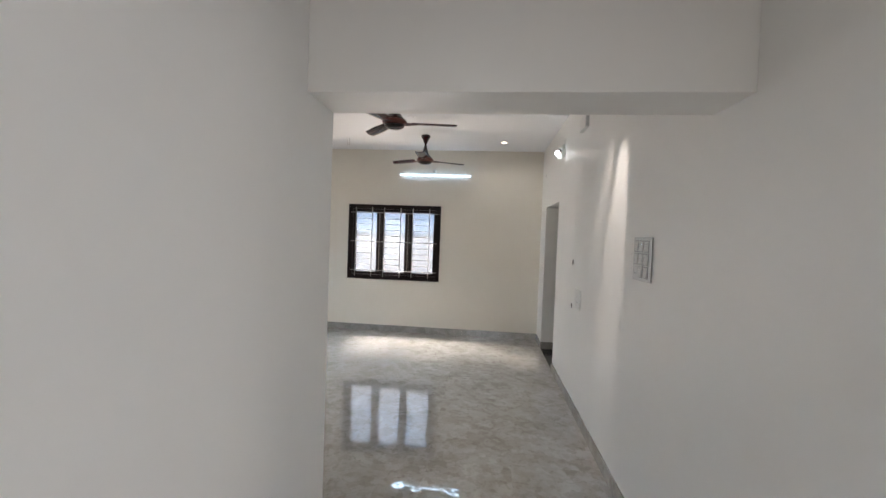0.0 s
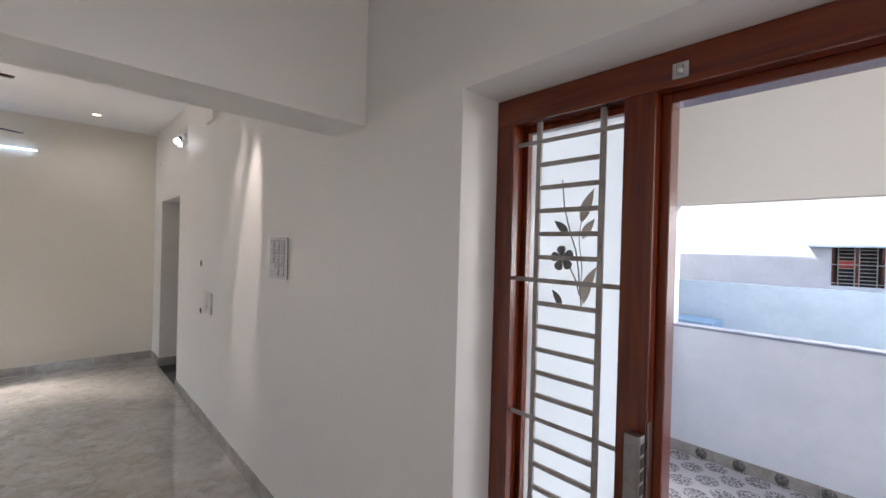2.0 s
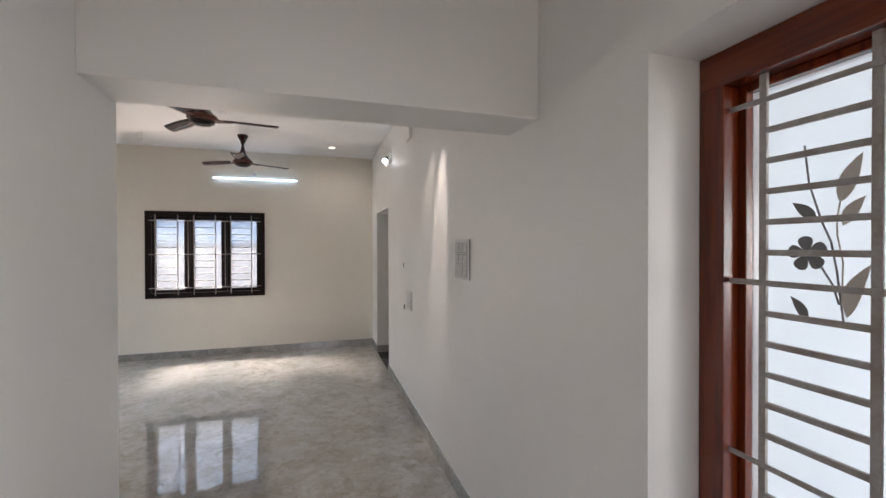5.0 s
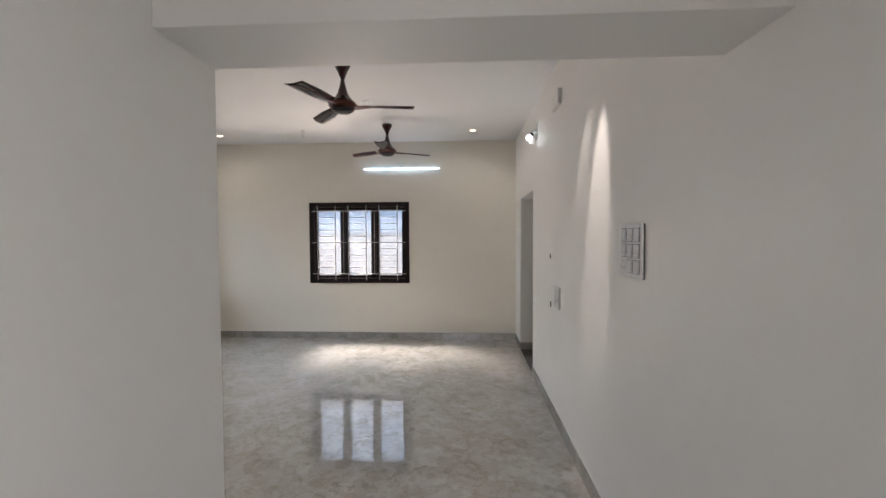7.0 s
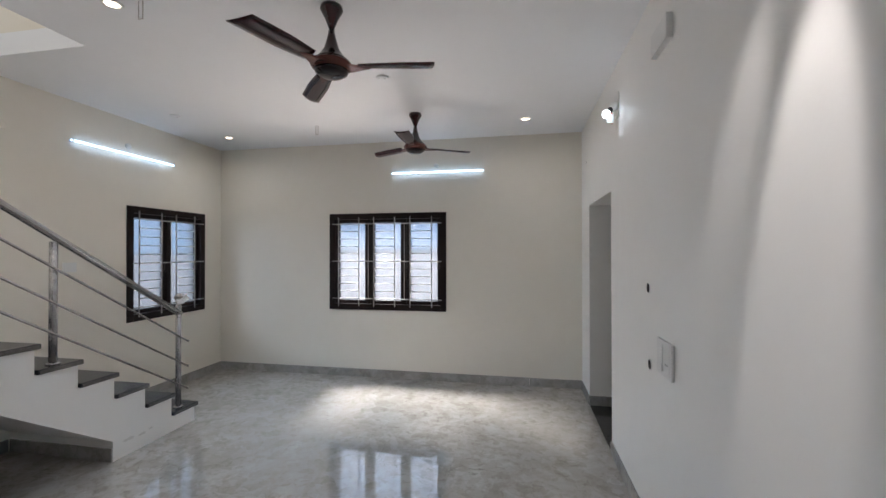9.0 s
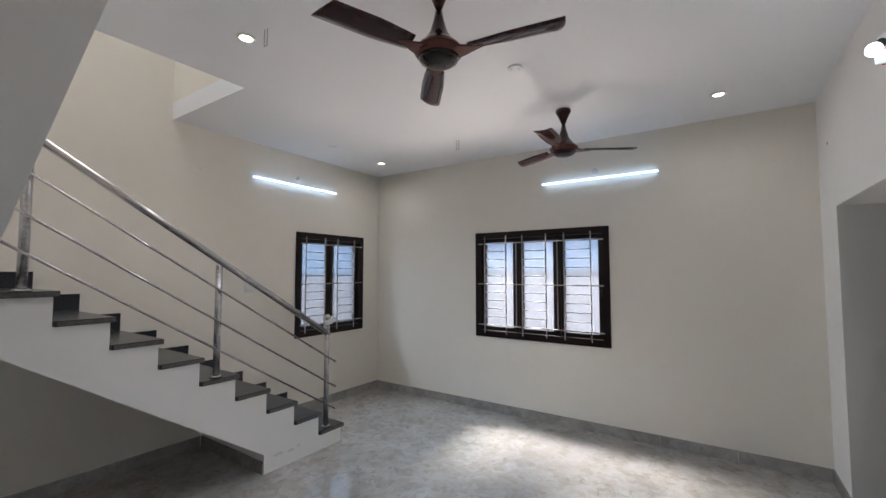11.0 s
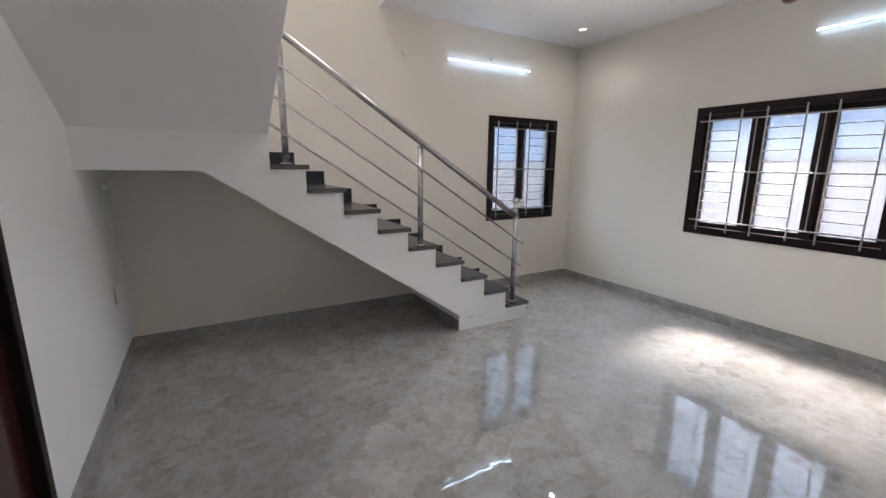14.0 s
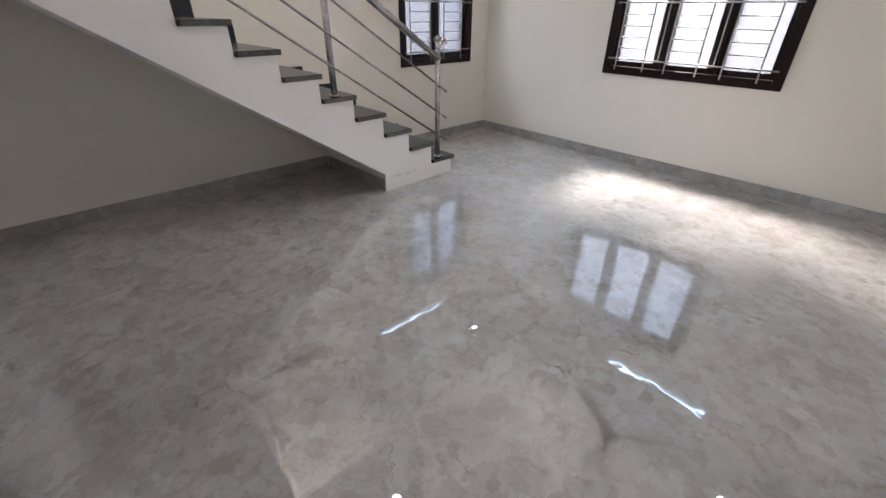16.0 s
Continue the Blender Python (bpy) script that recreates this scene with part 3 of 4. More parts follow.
# ---- closed inner door ----
d = thing("door_2", -1.26, YS, 0, "closed dark red-brown timber door in a near-black frame", "door")
part("door_frame_side", box(DX0, YS - 0.12, 0, DX0 + 0.055, YS + 0.012, 2.11, 0.004), M_DARKWOOD, d)
part("door_frame_side", box(DX1 - 0.05, YS - 0.12, 0, DX1 - 0.001, YS + 0.012, 2.11, 0.004), M_DARKWOOD, d)
part("door_frame_head", box(DX0 + 0.055, YS - 0.12, 2.06, DX1 - 0.05, YS + 0.012, 2.11, 0.004), M_DARKWOOD, d)
leaf = part("door_leaf", box(DX0 + 0.058, YS - 0.065, 0.005, DX1 - 0.053, YS - 0.03, 2.057, 0.003), M_DOORRED, d, "dark red-brown polished leaf")
part("bolt", joined(rod((DX0 + 0.10, YS - 0.018, 0.98), (DX0 + 0.24, YS - 0.018, 0.98), 0.007), box(DX0 + 0.11, YS - 0.031, 0.965, DX0 + 0.22, YS - 0.024, 0.995, 0.002)), M_CHROME, leaf, "short steel tower bolt")

# ---- entrance frame with side light ----
e = thing("door_1", 1.23, 0.2, 0, "polished teak entrance frame, doorway open to the porch, side light with grey grille", "door frame")
FX0, FX1 = 1.18, 1.29
FZ0, FZ1 = 2.053, 2.149
S0, S1 = 0.622, 1.002
part("frame_side", box(FX0, S1, 0, FX1, EY1 - 0.001, FZ0, 0.004), M_TEAK, e)
part("frame_side", box(FX0, EY0 + 0.001, 0, FX1, EY0 + 0.095, FZ0, 0.004), M_TEAK, e)
part("frame_head", box(FX0, EY0 + 0.001, FZ0, FX1, EY1 - 0.001, FZ1, 0.004), M_TEAK_H, e)
part("mullion", joined(box(FX0, 0.538, 0, FX1, S0, FZ0, 0.005), box(FX0 + 0.045, 0.513, 0, FX1, 0.538, FZ0, 0.004)), M_TEAK, e)
part("head_rebate", box(FX0 + 0.045, EY0 + 0.095, FZ0 - 0.027, FX1, 0.513, FZ0, 0.003), M_TEAK_H, e)
part("side_light_stop", joined(box(1.237, S1 - 0.021, 0.1, FX1, S1, FZ0, 0.003), box(1.237, S0, 0.1, FX1, S0 + 0.015, FZ0, 0.003), box(1.237, S0 + 0.015, FZ0 - 0.022, FX1, S1 - 0.021, FZ0, 0.003)), M_TEAK, e)
part("side_light_bottom_rail", box(FX0, S0, 0, FX1, S1, 0.10, 0.004), M_TEAK_H, e)
pane = part("pane", box(1.261, S0 + 0.015, 0.10, 1.267, S1 - 0.021, FZ0 - 0.022), M_SIDE, e, "frosted side light glass etched with a flower spray")
pane.visible_shadow = False
for y in (0.917, 0.694):
    part("grille_upright", box(1.206, y - 0.009, 0.10, 1.216, y + 0.009, FZ0, 0.002), M_BAR, e, "grey primed flat bar")
for k in range(-18, 7):
    z = 1.522 + 0.0772 * k
    wide = k % 6 == 0
    part("grille_rung", box(1.203 if wide else 1.206, S0 if wide else 0.703, z - 0.0075, 1.2055 if wide else 1.216, S1 if wide else 0.908, z + 0.0075, 0.0008), M_BAR, e, "grey primed flat bar with rust marks")
EX = 1.2585


def etched_leaf(base, tip, width, mat, bow=0.0, label="etched pointed leaf"):
    """A flat pointed leaf on the inner face of the side light; base and tip: (y, z)."""
    a, b = Vector(base), Vector(tip)
    along, side = b - a, Vector((a.y - b.y, b.x - a.x)).normalized()
    out = []
    for k in range(24):
        t = k / 12 if k <= 12 else (24 - k) / 12
        w = width * math.sin(math.pi * t ** 0.8) * (1 if k <= 12 else -1)
        q = a + along * t + side * (w + bow * math.sin(math.pi * t))
        out.append((q.x, q.y))
    return part("etched_leaf", prism(out, 0, EX, EX + 0.0015), mat, pane, label)


def etched_petal(cy, cz, angle):
    a, out = radians(angle), []
    for k in range(18):
        t = k / 18 * 2 * math.pi
        u = 0.040 * (0.5 - 0.5 * math.cos(t)) + 0.003
        v = 0.021 * math.sin(t) * (0.25 + 0.75 * u / 0.04)
        out.append((cy + u * math.sin(a) + v * math.cos(a), cz + u * math.cos(a) - v * math.sin(a)))
    part("etched_petal", prism(out, 0, EX, EX + 0.0015), M_ETCH, pane, "etched grey petal")


for a in (8, 80, 152, 224, 296):
    etched_petal(0.849, 1.597, a)
etched_leaf((0.830, 1.682), (0.882, 1.724), 0.013, M_ETCH)
etched_leaf((0.848, 1.434), (0.885, 1.490), 0.012, M_ETCH, 0.004)
etched_leaf((0.784, 1.715), (0.743, 1.821), 0.018, M_ETCH_L, -0.004)
etched_leaf((0.779, 1.662), (0.738, 1.725), 0.014, M_ETCH_L, -0.004)
etched_leaf((0.770, 1.455), (0.727, 1.577), 0.017, M_ETCH_L, -0.010)


def stem(points, r, mat):
    bits = [rod((EX + 0.001, *a), (EX + 0.001, *b), r, 6) for a, b in zip(points, points[1:])]
    part("etched_stem", joined(*bits), mat, pane)


stem([(0.856, 1.860), (0.846, 1.767), (0.820, 1.675), (0.801, 1.626), (0.790, 1.561), (0.777, 1.445)], 0.0022, M_ETCH)
stem([(0.784, 1.715), (0.790, 1.680), (0.789, 1.642), (0.778, 1.578), (0.780, 1.481)], 0.0018, M_ETCH_L)
stem([(0.845, 1.597), (0.818, 1.563), (0.797, 1.525), (0.785, 1.481)], 0.0022, M_ETCH)
LY, LZ = 0.541, 0.89
lock = part("lock_keeper", joined(box(FX0 - 0.034, LY, LZ, FX0 - 0.001, LY + 0.043, LZ + 0.25, 0.004), box(FX0 - 0.038, LY + 0.007, LZ + 0.02, FX0 - 0.0345, LY + 0.029, LZ + 0.225, 0.0015)), M_NICKEL, e, "satin nickel lock keeper with bolt holes")
for k in range(6):
    part("bolt_hole", box(FX0 - 0.031, LY - 0.0013, LZ + 0.022 + 0.036 * k, FX0 - 0.004, LY - 0.0005, LZ + 0.049 + 0.036 * k), M_BLACK, lock)
part("strike_plate", box(FX0 + 0.002, 0.5365, LZ - 0.03, FX0 + 0.042, 0.5375, LZ + 0.28), M_CHROME, e)
catch = part("bolt_catch", box(FX0 - 0.012, 0.458, 2.066, FX0 - 0.001, 0.496, 2.106, 0.002), M_CHROME, e, "small steel ball catch on the head")
part("roller", lathe([(0.0, -0.012), (0.008, -0.010), (0.008, 0.010), (0.0, 0.012)], 14, (FX0 - 0.016, 0.477, 2.086)), M_CHROME, catch)

# ---- fans ----


def ceiling_fan(x, y, angle):
    f = thing("ceiling_fan", x, y, H, "dark cherry three-blade ceiling fan with copper ring under the white ceiling", "ceiling fan", "ceiling fans")
    z = 2.70
    part("canopy", lathe([(0.0, H), (0.062, H), (0.066, H - 0.02), (0.058, H - 0.034), (0.036, H - 0.075), (0.021, H - 0.115), (0.015, H - 0.128), (0.0, H - 0.128)], 32, (x, y, 0)), M_FAN, f)
    part("down_rod", rod((x, y, z + 0.20), (x, y, H - 0.09), 0.010, 16), M_FAN, f)
    part("motor_cone", lathe([(0.0, z + 0.215), (0.017, z + 0.215), (0.024, z + 0.17), (0.045, z + 0.10), (0.085, z + 0.045), (0.105, z + 0.03), (0.0, z + 0.03)], 36, (x, y, 0)), M_FAN, f)
    part("ring", lathe([(0.0, z + 0.03), (0.104, z + 0.03), (0.118, z + 0.014), (0.120, z + 0.004), (0.112, z - 0.008), (0.098, z - 0.022), (0.0, z - 0.022)], 36, (x, y, 0)), M_COPPER, f, "copper coloured motor ring")
    part("bottom_dome", lathe([(0.0, z - 0.022), (0.098, z - 0.022), (0.092, z - 0.038), (0.06, z - 0.056), (0.0, z - 0.062)], 36, (x, y, 0)), M_HUB, f)
    for k in range(3):
        a = radians(angle + 120 * k)
        m = Matrix.Translation((x, y, z + 0.005)) @ Matrix.Rotation(a, 4, "Z")
        bm = bmesh.new()
        n = 12
        top, bot = [], []
        for i in range(n + 1):
            u = i / n
            r = 0.16 + 0.44 * u
            half = 0.046 + 0.016 * min(1, 2.5 * u)
            slant = 0.05 * max(0, (u - 0.85) / 0.15)
            tilt = radians(13 - 5 * u)
            for lst, dz in ((top, 0.0025), (bot, -0.0025)):
                lst.append([bm.verts.new(m @ Vector((r - slant * (0.5 + 0.5 * s) ** 2, s * half * math.cos(tilt), s * half * math.sin(tilt) + dz - 0.012 * (1 - s * s)))) for s in (-1, -0.5, 0, 0.5, 1)])
        for i in range(n):
            for j in range(4):
                bm.faces.new((top[i][j], top[i + 1][j], top[i + 1][j + 1], top[i][j + 1]))
                bm.faces.new((bot[i][j], bot[i][j + 1], bot[i + 1][j + 1], bot[i + 1][j]))
            for j in (0, 4):
                bm.faces.new((top[i][j], bot[i][j], bot[i + 1][j], top[i + 1][j]))
        bm.faces.new(top[-1] + bot[-1][::-1])
        bm.faces.new(top[0] + bot[0][::-1])
        bmesh.ops.recalc_face_normals(bm, faces=bm.faces[:])
        for fc in bm.faces:
            fc.smooth = True
        blade = part("blade", bm, M_FAN, f, "glossy dark cherry blade")
        br = prism([(0.085, -0.055), (0.12, -0.046), (0.17, -0.024), (0.225, -0.004), (0.225, 0.004), (0.17, 0.024), (0.12, 0.046), (0.085, 0.055)], 2, -0.018, -0.008, 0.002)
        bmesh.ops.transform(br, matrix=m, verts=br.verts[:])
        part("blade_bracket", br, M_COPPER, blade, "copper coloured blade arm")
    return f


ceiling_fan(-0.80, 4.09, 10)
ceiling_fan(-0.783, 5.975, 32)

# ---- lamps ----
for x, y in ((0.335, 6.341), (-3.275, 6.397), (-2.017, 3.825)):
    dl = thing("downlight", x, y, H, "small round recessed downlight, lit warm white, in the ceiling", "downlight", "ceiling downlights")
    part("rim", lathe([(0.038, H - 0.001), (0.038, H - 0.008), (0.052, H - 0.008), (0.056, H - 0.001)], 32, (x, y, 0), "z", True), M_PLASTIC, dl)
    lamp("downlight_beam", "SPOT", look((x, y, H - 0.012), (x, y + 0.001, 0)), 13 if y < 4 else 8, (1.0, 0.96, 0.90), cone=165, blend=1.0, soft=0.036)
    part("diffuser", lathe([(0.0, H - 0.001), (0.0375, H - 0.001), (0.0375, H - 0.005), (0.0, H - 0.005)], 32, (x, y, 0)), M_LED, dl, "glowing warm white disc")


def batten(a, b, out, box_at, label):
    a, b = Vector(a), Vector(b)
    t = thing("tube_light", *((a + b) / 2), label, "tube light", "wall tube lights")
    o = Vector(out)
    hi = b + o * 0.010 + Vector((0, 0, 0.007))
    part("batten", box(*(a + o * 0.001 - Vector((0, 0, 0.007))), *hi, 0.002), M_PLASTIC, t, "slim white batten")
    part("diffuser", rod(a + o * 0.034, b + o * 0.034, 0.0075, 14), M_TUBE, t, "glowing cool white LED tube")
    for p in (a, b):
        q = p + (b - a).normalized() * (0.006 if p is a else -0.006)
        part("end_cap", box(*(q + o * 0.014 - Vector((0.006, 0.006, 0.015))), *(q + o * 0.045 + Vector((0.006, 0.006, 0.015))), 0.002), M_PLASTIC, t)
    c = Vector(box_at)
    jb = thing("junction_box", *c, "round white junction box with a loose wire above the tube light", "junction box", "junction boxes")
    axis = "y" if abs(out[1]) else "x"
    prof = [(0.0, -0.012), (0.026, -0.012), (0.030, -0.006), (0.030, 0.010), (0.0, 0.010)]
    part("cover", lathe(prof, 24, tuple(c + o * 0.013), axis), M_PLASTIC, jb)
    part("wire", rod(c + o * 0.024, c + o * 0.018 - Vector((0, 0, 0.06)), 0.003, 8), M_PLASTIC, jb)


batten((-1.333, YN, 2.632), (-0.166, YN, 2.632), (0, -1, 0), (-0.762, YN, 2.713), "lit cool white tube light on cream wall above the three-pane window")
batten((XW, 4.981, 2.668), (XW, 6.136, 2.668), (1, 0, 0), (XW, 5.559, 2.757), "lit cool white tube light on cream wall beside the stair opening")

# bulb on the east wall
b = thing("wall_bulb_holder", XE, 5.17, 2.72, "white angled wall holder with lit LED bulb and red wire", "wall light")
part("back_plate", box(XE - 0.008, 5.09, 2.635, XE - 0.001, 5.22, 2.815, 0.003), M_PLASTIC, b)
part("holder", rod((XE - 0.006, 5.14, 2.735), (0.935, 5.09, 2.68), 0.030, 20), M_PLASTIC, b)
part("collar", rod((0.937, 5.092, 2.683), (0.925, 5.07, 2.665), 0.020, 20), M_BLACK, b)
bulb = part("bulb", lathe([(0.0, -0.036), (0.018, -0.031), (0.031, -0.016), (0.035, 0.0), (0.030, 0.018), (0.016, 0.036), (0.012, 0.05), (0.0, 0.05)], 24), M_BULB, b, "glowing white LED bulb")
bulb.matrix_basis = Matrix.Translation((0.895, 5.03, 2.63)) @ Vector((0.5, 0.7, 0.6)).to_track_quat("Z", "Y").to_matrix().to_4x4() @ Matrix.Scale(0.85, 4)
bulb.matrix_parent_inverse = Matrix.Translation(-b.location)
part("wire_tag", box(0.935, 5.10, 2.58, 0.955, 5.106, 2.675, 0.001), M_RED, b, "red wire tag")
part("loose_cover", box(0.905, 5.07, 2.575, 0.955, 5.075, 2.64, 0.001), M_PLASTIC, b)

# ---- switch plates ----


WALL_X = XE


def plate(name, y0, y1, z0, z1, label, mat, cols=0, rows=0, blank=(), proud=0.0, film=False):
    p = thing(name, WALL_X, (y0 + y1) / 2, z0, label, "switch plate")
    XE = WALL_X - proud
    if proud:
        # on the film-covered plate the black backing paints the shade along its edge
        part("gap_backing", box(XE - 0.0008, y0 + 0.003, z0 + 0.001, WALL_X - 0.0008, y1 + 0.0015, z1 - 0.001), M_BLACK if film else mat, p)
    part("plate", box(XE - 0.010, y0, z0, XE - 0.001, y1, z1, 0.003), mat, p)
    for c in range(cols):
        for r in range(rows):
            w, h = (y1 - y0 - 0.03) / cols, (z1 - z0 - 0.03) / rows
            a, q = y0 + 0.015 + w * c, z0 + 0.015 + h * r
            if (c, r) in blank:
                s = part("socket", box(XE - 0.0125, a + 0.006, q + 0.006, XE - 0.0105, a + w - 0.006, q + h - 0.006, 0.001), mat, p)
                for k in range(2):
                    part("pin_hole", lathe([(0.0, 0.0), (0.004, 0.0), (0.004, 0.001), (0.0, 0.001)], 10, (XE - 0.0137, a + w * (0.35 + 0.3 * k), q + h * 0.35), "x"), M_BLACK, s)
            else:
                if film:
                    # dark sheet behind each rocker paints the shade in the gap round it
                    part("rocker_gap", box(XE - 0.0112, a + 0.007, q + 0.004, XE - 0.0101, a + w - 0.007, q + h - 0.004), M_GAP, p, "dark gap round the rocker")
                s = part("rocker", prism([(XE - 0.0114, q + 0.008), (XE - 0.0185, q + 0.008), (XE - 0.0135, q + h - 0.008), (XE - 0.0114, q + h - 0.008)], 1, a + 0.011, a + w - 0.011), M_PLASTIC_G if film else mat, p)
    if film:
        sheet = bmesh.new()
        rows_, cols_ = 26, 24
        grid = [[sheet.verts.new((XE - 0.0205 - 0.0045 * noise.noise(Vector((c * 0.42, r * 0.55, 3.0))), y0 + 0.006 + (y1 - y0 - 0.012) * c / cols_, z0 + 0.05 + (z1 - z0 - 0.056) * r / rows_)) for c in range(cols_ + 1)] for r in range(rows_ + 1)]
        for r in range(rows_):
            for c in range(cols_):
                sheet.faces.new((grid[r][c], grid[r][c + 1], grid[r + 1][c + 1], grid[r + 1][c]))
        part("wrapping_film", sheet, M_SHEET, p, "crumpled clear protective film over the rockers")
    return p


plate("switch_plate", 2.455, 2.704, 1.411, 1.657, "large film-covered nine-module switch plate on the off-white wall", M_PLATE, 3, 3, ((2, 0),), 0.004, True)
plate("switch_plate", 4.012, 4.222, 0.995, 1.175, "small white socket plate low on the off-white wall", M_PLASTIC, 2, 1, ((0, 0),), 0.006)
plate("blank_plate", 4.01, 4.25, 2.66, 2.785, "blank white cover plate high on the off-white wall", M_PLASTIC, proud=0.022)
for y, z in ((4.41, 1.417), (4.39, 0.983)):
    c = thing("conduit_hole", XE, y, z, "open black conduit end in the off-white wall", "conduit", "conduit ends")
    part("hollow", lathe([(0.0, -0.0035), (0.028, -0.0035), (0.028, -0.001), (0.0, -0.001)], 18, (XE, y, z), "x"), M_BLACK, c)
    part("sleeve", lathe([(0.0285, -0.005), (0.031, -0.005), (0.031, -0.0005), (0.0285, -0.0005)], 18, (XE, y, z), "x", True), M_PLASTIC, c)

pm = tagged(new("wall_plug"), "small grey wall plug high above the side doorway", "wall plug")
part("plug", lathe([(0.0, -0.004), (0.009, -0.004), (0.011, -0.001), (0.0, -0.001)], 14, (XE, 6.61, 2.61), "x"), M_SKIRT, pm)

# ceiling boxes and hooks
for x, y, r in ((-0.828, 5.061, 0.05), (-3.265, 5.573, 0.05)):
    c = thing("ceiling_rose", x, y, H, "round white ceiling box cover with screw holes", "ceiling box", "ceiling boxes")
    part("cover", lathe([(0.0, H - 0.001), (r, H - 0.001), (r, H - 0.006), (r - 0.006, H - 0.009), (0.0, H - 0.009)], 28, (x, y, 0)), M_CEIL, c)
    for k in (-1, 1):
        part("screw_hole", lathe([(0.0, H - 0.0092), (0.004, H - 0.0092), (0.004, H - 0.0105), (0.0, H - 0.0105)], 8, (x + 0.022 * k, y + 0.008 * k, 0)), M_BLACK, c)
for x, y in ((-1.973, 6.16), (-1.84, 3.84)):
    c = thing("ceiling_hook", x, y, H, "thin white steel hook loop hanging from the ceiling", "ceiling hook", "ceiling hooks")
    part("loop", joined(rod((x - 0.014, y, H), (x - 0.014, y, H - 0.10), 0.003, 8), rod((x + 0.014, y, H), (x + 0.014, y, H - 0.10), 0.003, 8), rod((x - 0.016, y, H - 0.10), (x + 0.016, y, H - 0.10), 0.003, 8)), M_ROD, c)

lh = thing("lamp_holder", -3.46, YS, 1.38, "empty white lamp holder on the wall under the stairs", "lamp holder")
part("base", lathe([(0.0, 0.001), (0.034, 0.001), (0.034, 0.014), (0.0, 0.014)], 24, (-3.46, YS, 1.38), "y"), M_PLASTIC, lh)
part("cup", lathe([(0.0, 0.014), (0.022, 0.014), (0.020, 0.058), (0.016, 0.058), (0.016, 0.03), (0.0, 0.03)], 24, (-3.46, YS, 1.38), "y"), M_PLASTIC, lh)
ws = thing("socket_box", -3.42, YS, 0.58, "white socket box with open dark slot under the stairs", "socket")
part("cover", box(-3.49, YS + 0.001, 0.53, -3.35, YS + 0.012, 0.66, 0.003), M_WHITE, ws)
part("slot", box(-3.362, YS + 0.0125, 0.54, -3.352, YS + 0.014, 0.65), M_BLACK, ws)
wp = thing("socket_plate", XW, 4.99, 1.45, "small white socket plate on the cream wall behind the railing", "socket")
part("plate", box(XW + 0.001, 4.93, 1.44, XW + 0.009, 5.05, 1.53, 0.003), M_PLASTIC, wp)
part("rocker", box(XW + 0.0095, 4.95, 1.46, XW + 0.013, 4.985, 1.51, 0.001), M_PLASTIC, wp)
wr = thing("wall_box", XW, 4.471, 2.668, "round white box cover high on the cream stair wall", "wall box")
part("cover", lathe([(0.0, 0.001), (0.036, 0.001), (0.036, 0.007), (0.03, 0.01), (0.0, 0.01)], 24, (XW, 4.471, 2.668), "x"), M_WALL, wr)

# ---- porch ----
PX, PY, PZ = 4.13, 1.41, -0.145
structure("porch_floor", box(XE + 0.27, -3.4, -0.3, PX, PY, PZ), M_MEDAL, "pale ceramic porch tiles with round dark medallions")
structure("porch_wall", box(XE + 0.27, PY, -0.3, PX + 0.15, PY + 0.12, 3.05), M_OUTWALL, "white washed porch wall with damp marks")
# out of view; kept low to leave room for the porch end lamp
structure("porch_wall_end", box(XE + 0.27, -3.5, -0.3, PX + 0.15, -3.4, 0.9), M_OUTWALL, "unseen low plain wall at the porch end")
structure("porch_wall_house", box(XE + 0.271, -3.5, -0.3, XE + 0.30, -0.72, 3.05), M_OUTWALL, "outer face of the house wall")
structure("parapet", box(PX, -3.4, -0.6, PX + 0.13, PY, 0.965), M_OUTWALL, "plastered white porch parapet")
structure("parapet_coping", box(PX - 0.012, -3.4, 0.9655, PX + 0.13, PY, 0.988, 0.004), M_COPING, "grey-blue cement coping on the parapet, toned darker against the lamp over it")
structure("porch_beam", box(PX, -3.4, 2.062, PX + 0.15, PY, 3.05), M_WALL, "cream porch beam over the opening")
structure("porch_ceiling", box(XE + 0.27, -3.5, 3.05, PX + 0.6, PY + 0.12, 3.2), M_CEIL, "flat white porch ceiling")
pk = tagged(new("porch_skirting"), "grey patterned skirting tiles at the parapet foot", "skirting", "", "structure")
for k in range(14):
    part("skirting_tile", box(PX - 0.012, PY - 0.34 * (k + 1) + 0.001, PZ, PX - 0.001, PY - 0.34 * k, PZ + 0.095, 0.0015), M_SKIRT, pk)
for k in range(12):
    part("printed_disc", lathe([(0.0, -0.0005), (0.045, -0.0005), (0.045, 0.001), (0.0, 0.001)], 18, (PX - 0.0138, 1.15 - 0.27 * k, PZ + 0.048), "x"), M_DISC, pk)
structure("door_sill", box(1.0, EY0, -0.3, XE + 0.27, EY1, -0.003), M_GRANITE, "black granite door sill")

# ---- outside ----
structure("ground", box(-400, -400, -0.62, 400, 400, -0.5), M_GROUND, "bare packed earth")
structure("compound_wall", box(6.4, -14, -0.55, 6.55, 14, 1.255), M_BLUEWASH, "weathered pale blue compound wall")
structure("blue_block", box(5.8, 1.50, -0.52, 6.3, 1.98, 0.79, 0.01), M_BLUE, "low block painted blue beside the compound wall")


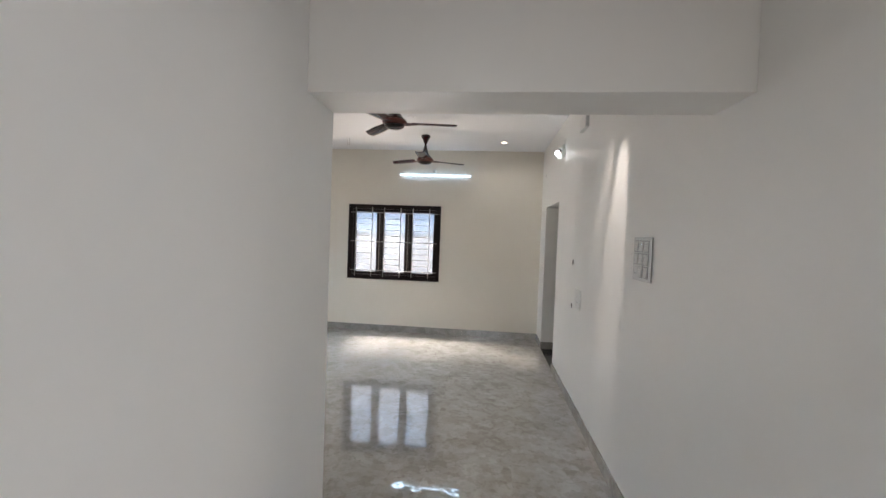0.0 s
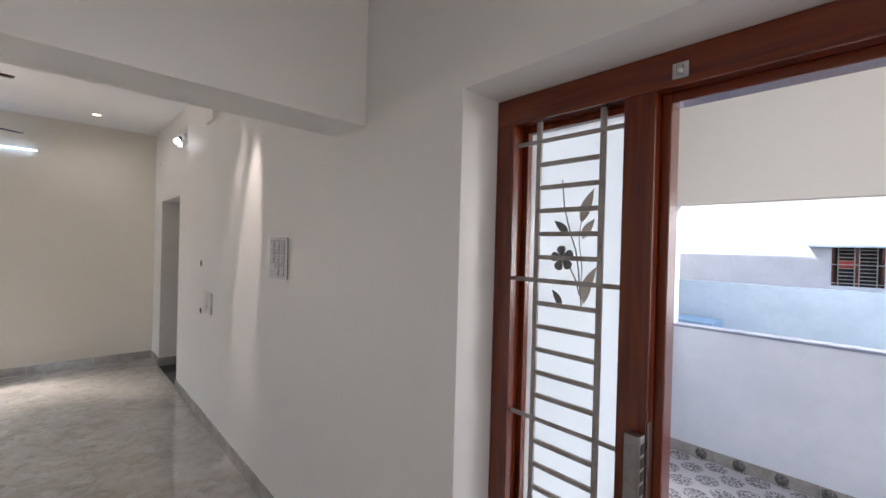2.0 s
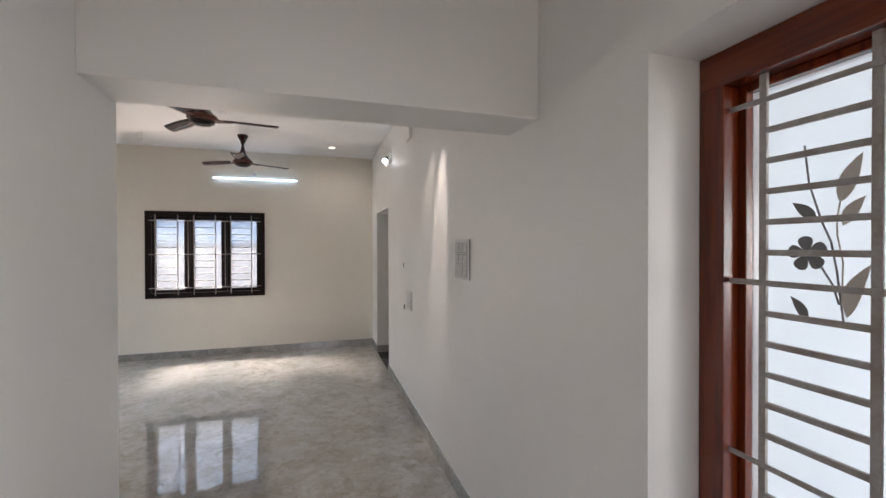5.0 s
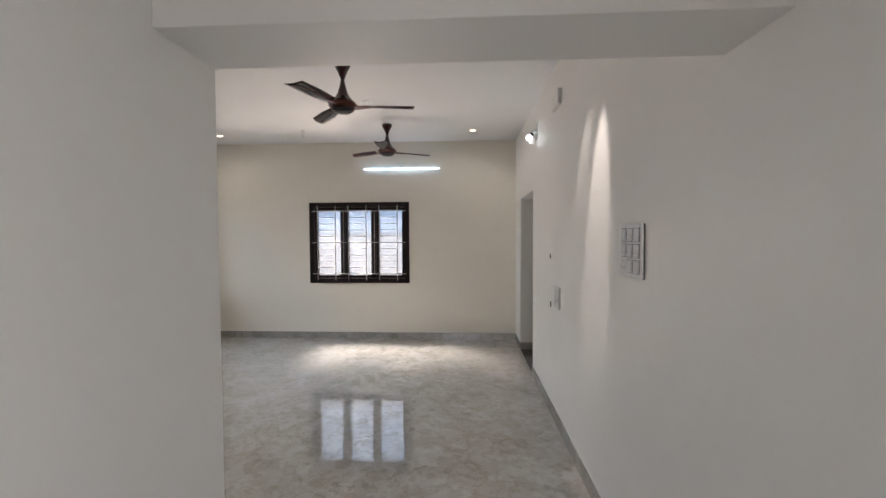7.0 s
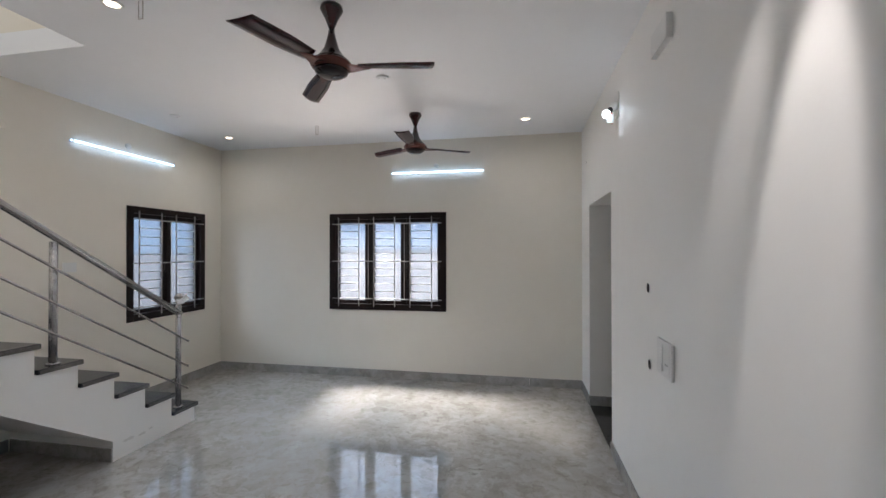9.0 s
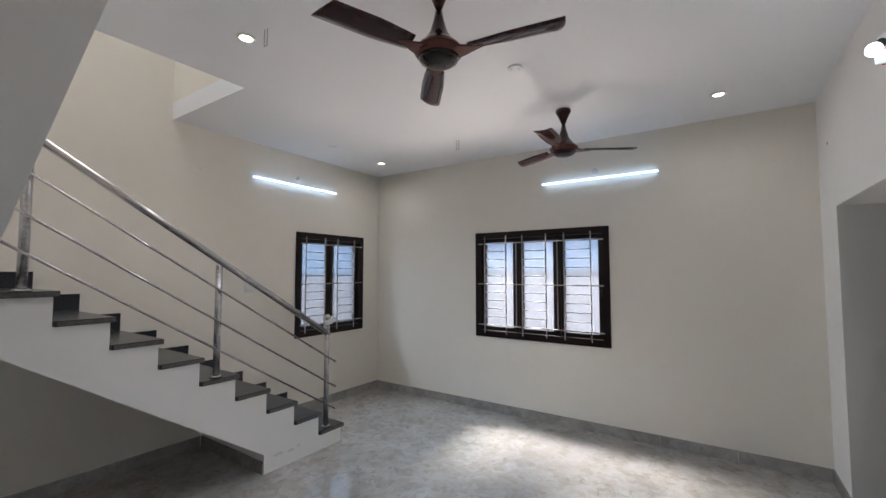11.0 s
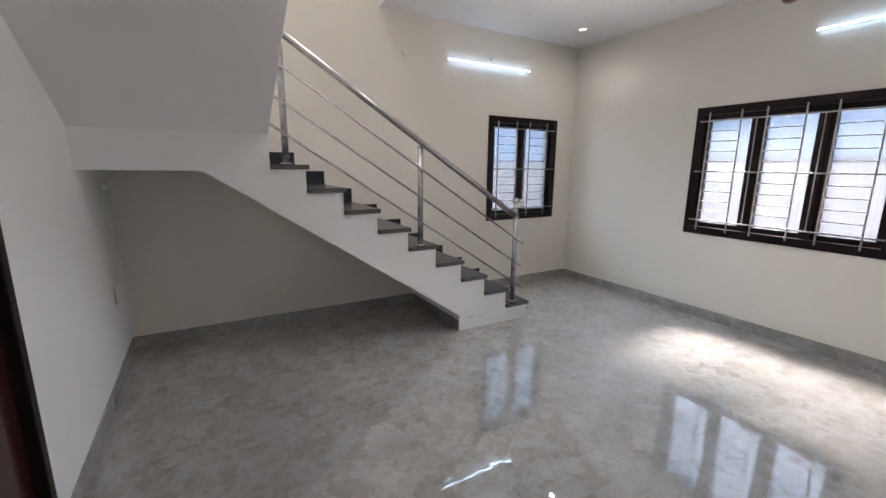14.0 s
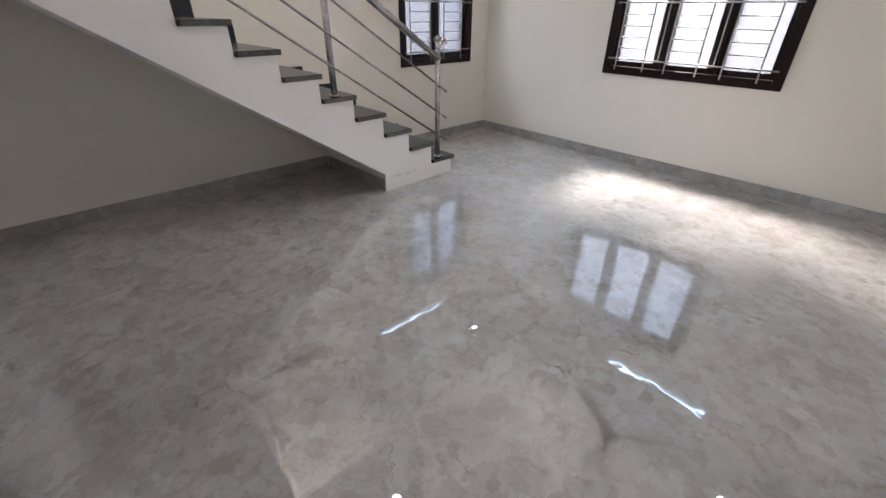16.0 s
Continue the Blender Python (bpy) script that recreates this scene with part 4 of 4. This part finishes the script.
def neighbour():
    h = thing("neighbour_house", 14, 0.7, -0.5, "white washed house across the lane with a barred window", "house")
    x, y0, y1, z0, z1 = 14.0, 0.059, 0.966, 0.928, 1.974
    part("wall", joined(box(x, -12, -0.5, x + 0.25, y0, 6.4), box(x, y1, -0.5, x + 0.25, 12, 6.4), box(x, y0, -0.5, x + 0.25, y1, z0), box(x, y0, z1, x + 0.25, y1, 6.4)), M_OUTWALL, h)
    part("roof", box(x - 0.3, -12.2, 6.4, x + 8, 12.2, 6.6), M_OUTWALL, h)
    part("sunshade", box(x - 0.45, y0 - 0.27, z1 - 0.11, x - 0.001, y1 + 0.42, z1 + 0.03, 0.01), M_BLUEWASH, h, "pale blue concrete sunshade")
    for a, b in ((y0 - 0.10, y0 - 0.001), (y1 + 0.001, y1 + 0.10)):
        part("jamb_trim", box(x - 0.06, a, z0 - 0.04, x - 0.001, b, z1 - 0.112), M_OUTWALL, h)
    part("window_ledge", box(x - 0.08, y0 - 0.10, z0 - 0.09, x - 0.001, y1 + 0.10, z0 - 0.041), M_OUTWALL, h)
    w = part("window", box(x + 0.12, y0, z0, x + 0.14, y1, z1), M_BLACK, h, "dark barred window")
    part("frame", joined(box(x + 0.06, y0, z0, x + 0.11, y0 + 0.05, z1), box(x + 0.06, y1 - 0.05, z0, x + 0.11, y1, z1), box(x + 0.06, y0, z1 - 0.05, x + 0.11, y1, z1), box(x + 0.06, (y0 + y1) / 2 - 0.03, z0, x + 0.11, (y0 + y1) / 2 + 0.03, z1)), M_TEAK, w)
    for k in range(11):
        z = z0 + 0.07 + k * 0.09
        for a, b in ((y0 + 0.12, y0 + 0.42), (y0 + 0.50, y1 - 0.12)):
            part("bar", rod((x + 0.03, a, z), (x + 0.03, b, z), 0.011, 8), M_ROD, w)
    for y in (y0 + 0.12, y0 + 0.42, y0 + 0.50, y1 - 0.12):
        part("bar", rod((x + 0.03, y, z0), (x + 0.03, y, z1), 0.012, 8), M_ROD, w)
    for z in (z0 + 0.07, (z0 + z1) / 2, z1 - 0.07):
        part("bar", rod((x + 0.028, y0, z), (x + 0.028, y1, z), 0.013, 8), M_ROD, w)
    part("cloth", box(x + 0.10, y1 - 0.42, 1.38, x + 0.115, y1 - 0.10, 1.56), M_RED, w, "red cloth behind the bars")
    part("downpipe", rod((x - 0.05, -0.93, -0.5), (x - 0.05, -0.93, 1.47), 0.05), M_OUTWALL, h)


neighbour()
# out of view; heights set so the shadow edge falls on the neighbour's wall
structure("upper_storey_blocker", joined(box(XW - T, -3.5, 5.96, PX + 0.6, YN + T, 7.2), box(PX + 0.4, -3.5, 3.2, PX + 0.6, YN + T, 5.96), box(XW - T, -3.5, 7.2, PX + 0.6, 1.75, 7.85)), M_OUTWALL, "plain unseen upper storey blocks, shaped to cast the shadow across the lane")
# pink-beige tone shows through the panes; the height is added to block direct sun
structure("north_neighbour_wall", box(-9, 8.6, -0.55, 3, 8.8, 5.5), M_BEIGEWALL, "pink-beige rendered wall beyond the windows, built tall to block the sun")
structure("west_neighbour_wall", box(-6.2, -3, -0.55, -6.0, 8.6, 7.0), M_BEIGEWALL, "pink-beige rendered wall beyond the side window, raised to block the sun")

# ---- floor tiles ----
floor = tagged(new("floor"), "polished grey marble-look vitrified floor tiles with hairline joints", "floor", "", "structure")
TX, TY = 0.6, 1.2
tile_meshes = {}


def tile(x0, y0, x1, y1):
    key = (round(x1 - x0, 3), round(y1 - y0, 3))
    if key not in tile_meshes:
        bm = box(0.00012, 0.00012, -0.012, key[0] - 0.00012, key[1] - 0.00012, 0.0)
        me = bpy.data.meshes.new("floor_tile")
        bm.to_mesh(me)
        bm.free()
        me.materials.append(M_FLOOR)
        tile_meshes[key] = me
    ob = new("floor_tile", tile_meshes[key])
    ob.matrix_basis = Matrix.Translation((x0, y0, 0.0)) @ Euler((random.uniform(-1, 1) * 0.0002, random.uniform(-1, 1) * 0.0003, 0)).to_matrix().to_4x4()
    ob.parent = floor


def tiled(x0, y0, x1, y1):
    x = x0
    while x < x1 - 0.01:
        nx = min(math.floor((x + 0.001 - XW) / TX) * TX + TX + XW, x1)
        y = y0
        while y < y1 - 0.01:
            ny = min(math.floor((y + 0.001 - YS) / TY) * TY + TY + YS, y1)
            tile(x, y, nx, ny)
            y = ny
        x = nx


tiled(XW, YS, XE, YN)
tiled(XF, YB, XE, YS)
structure("door_threshold", box(DX0 + 0.055, YS - 0.25, -0.012, DX1 - 0.05, YS - 0.001, 0.003), M_SKIRT, "grey threshold tile")
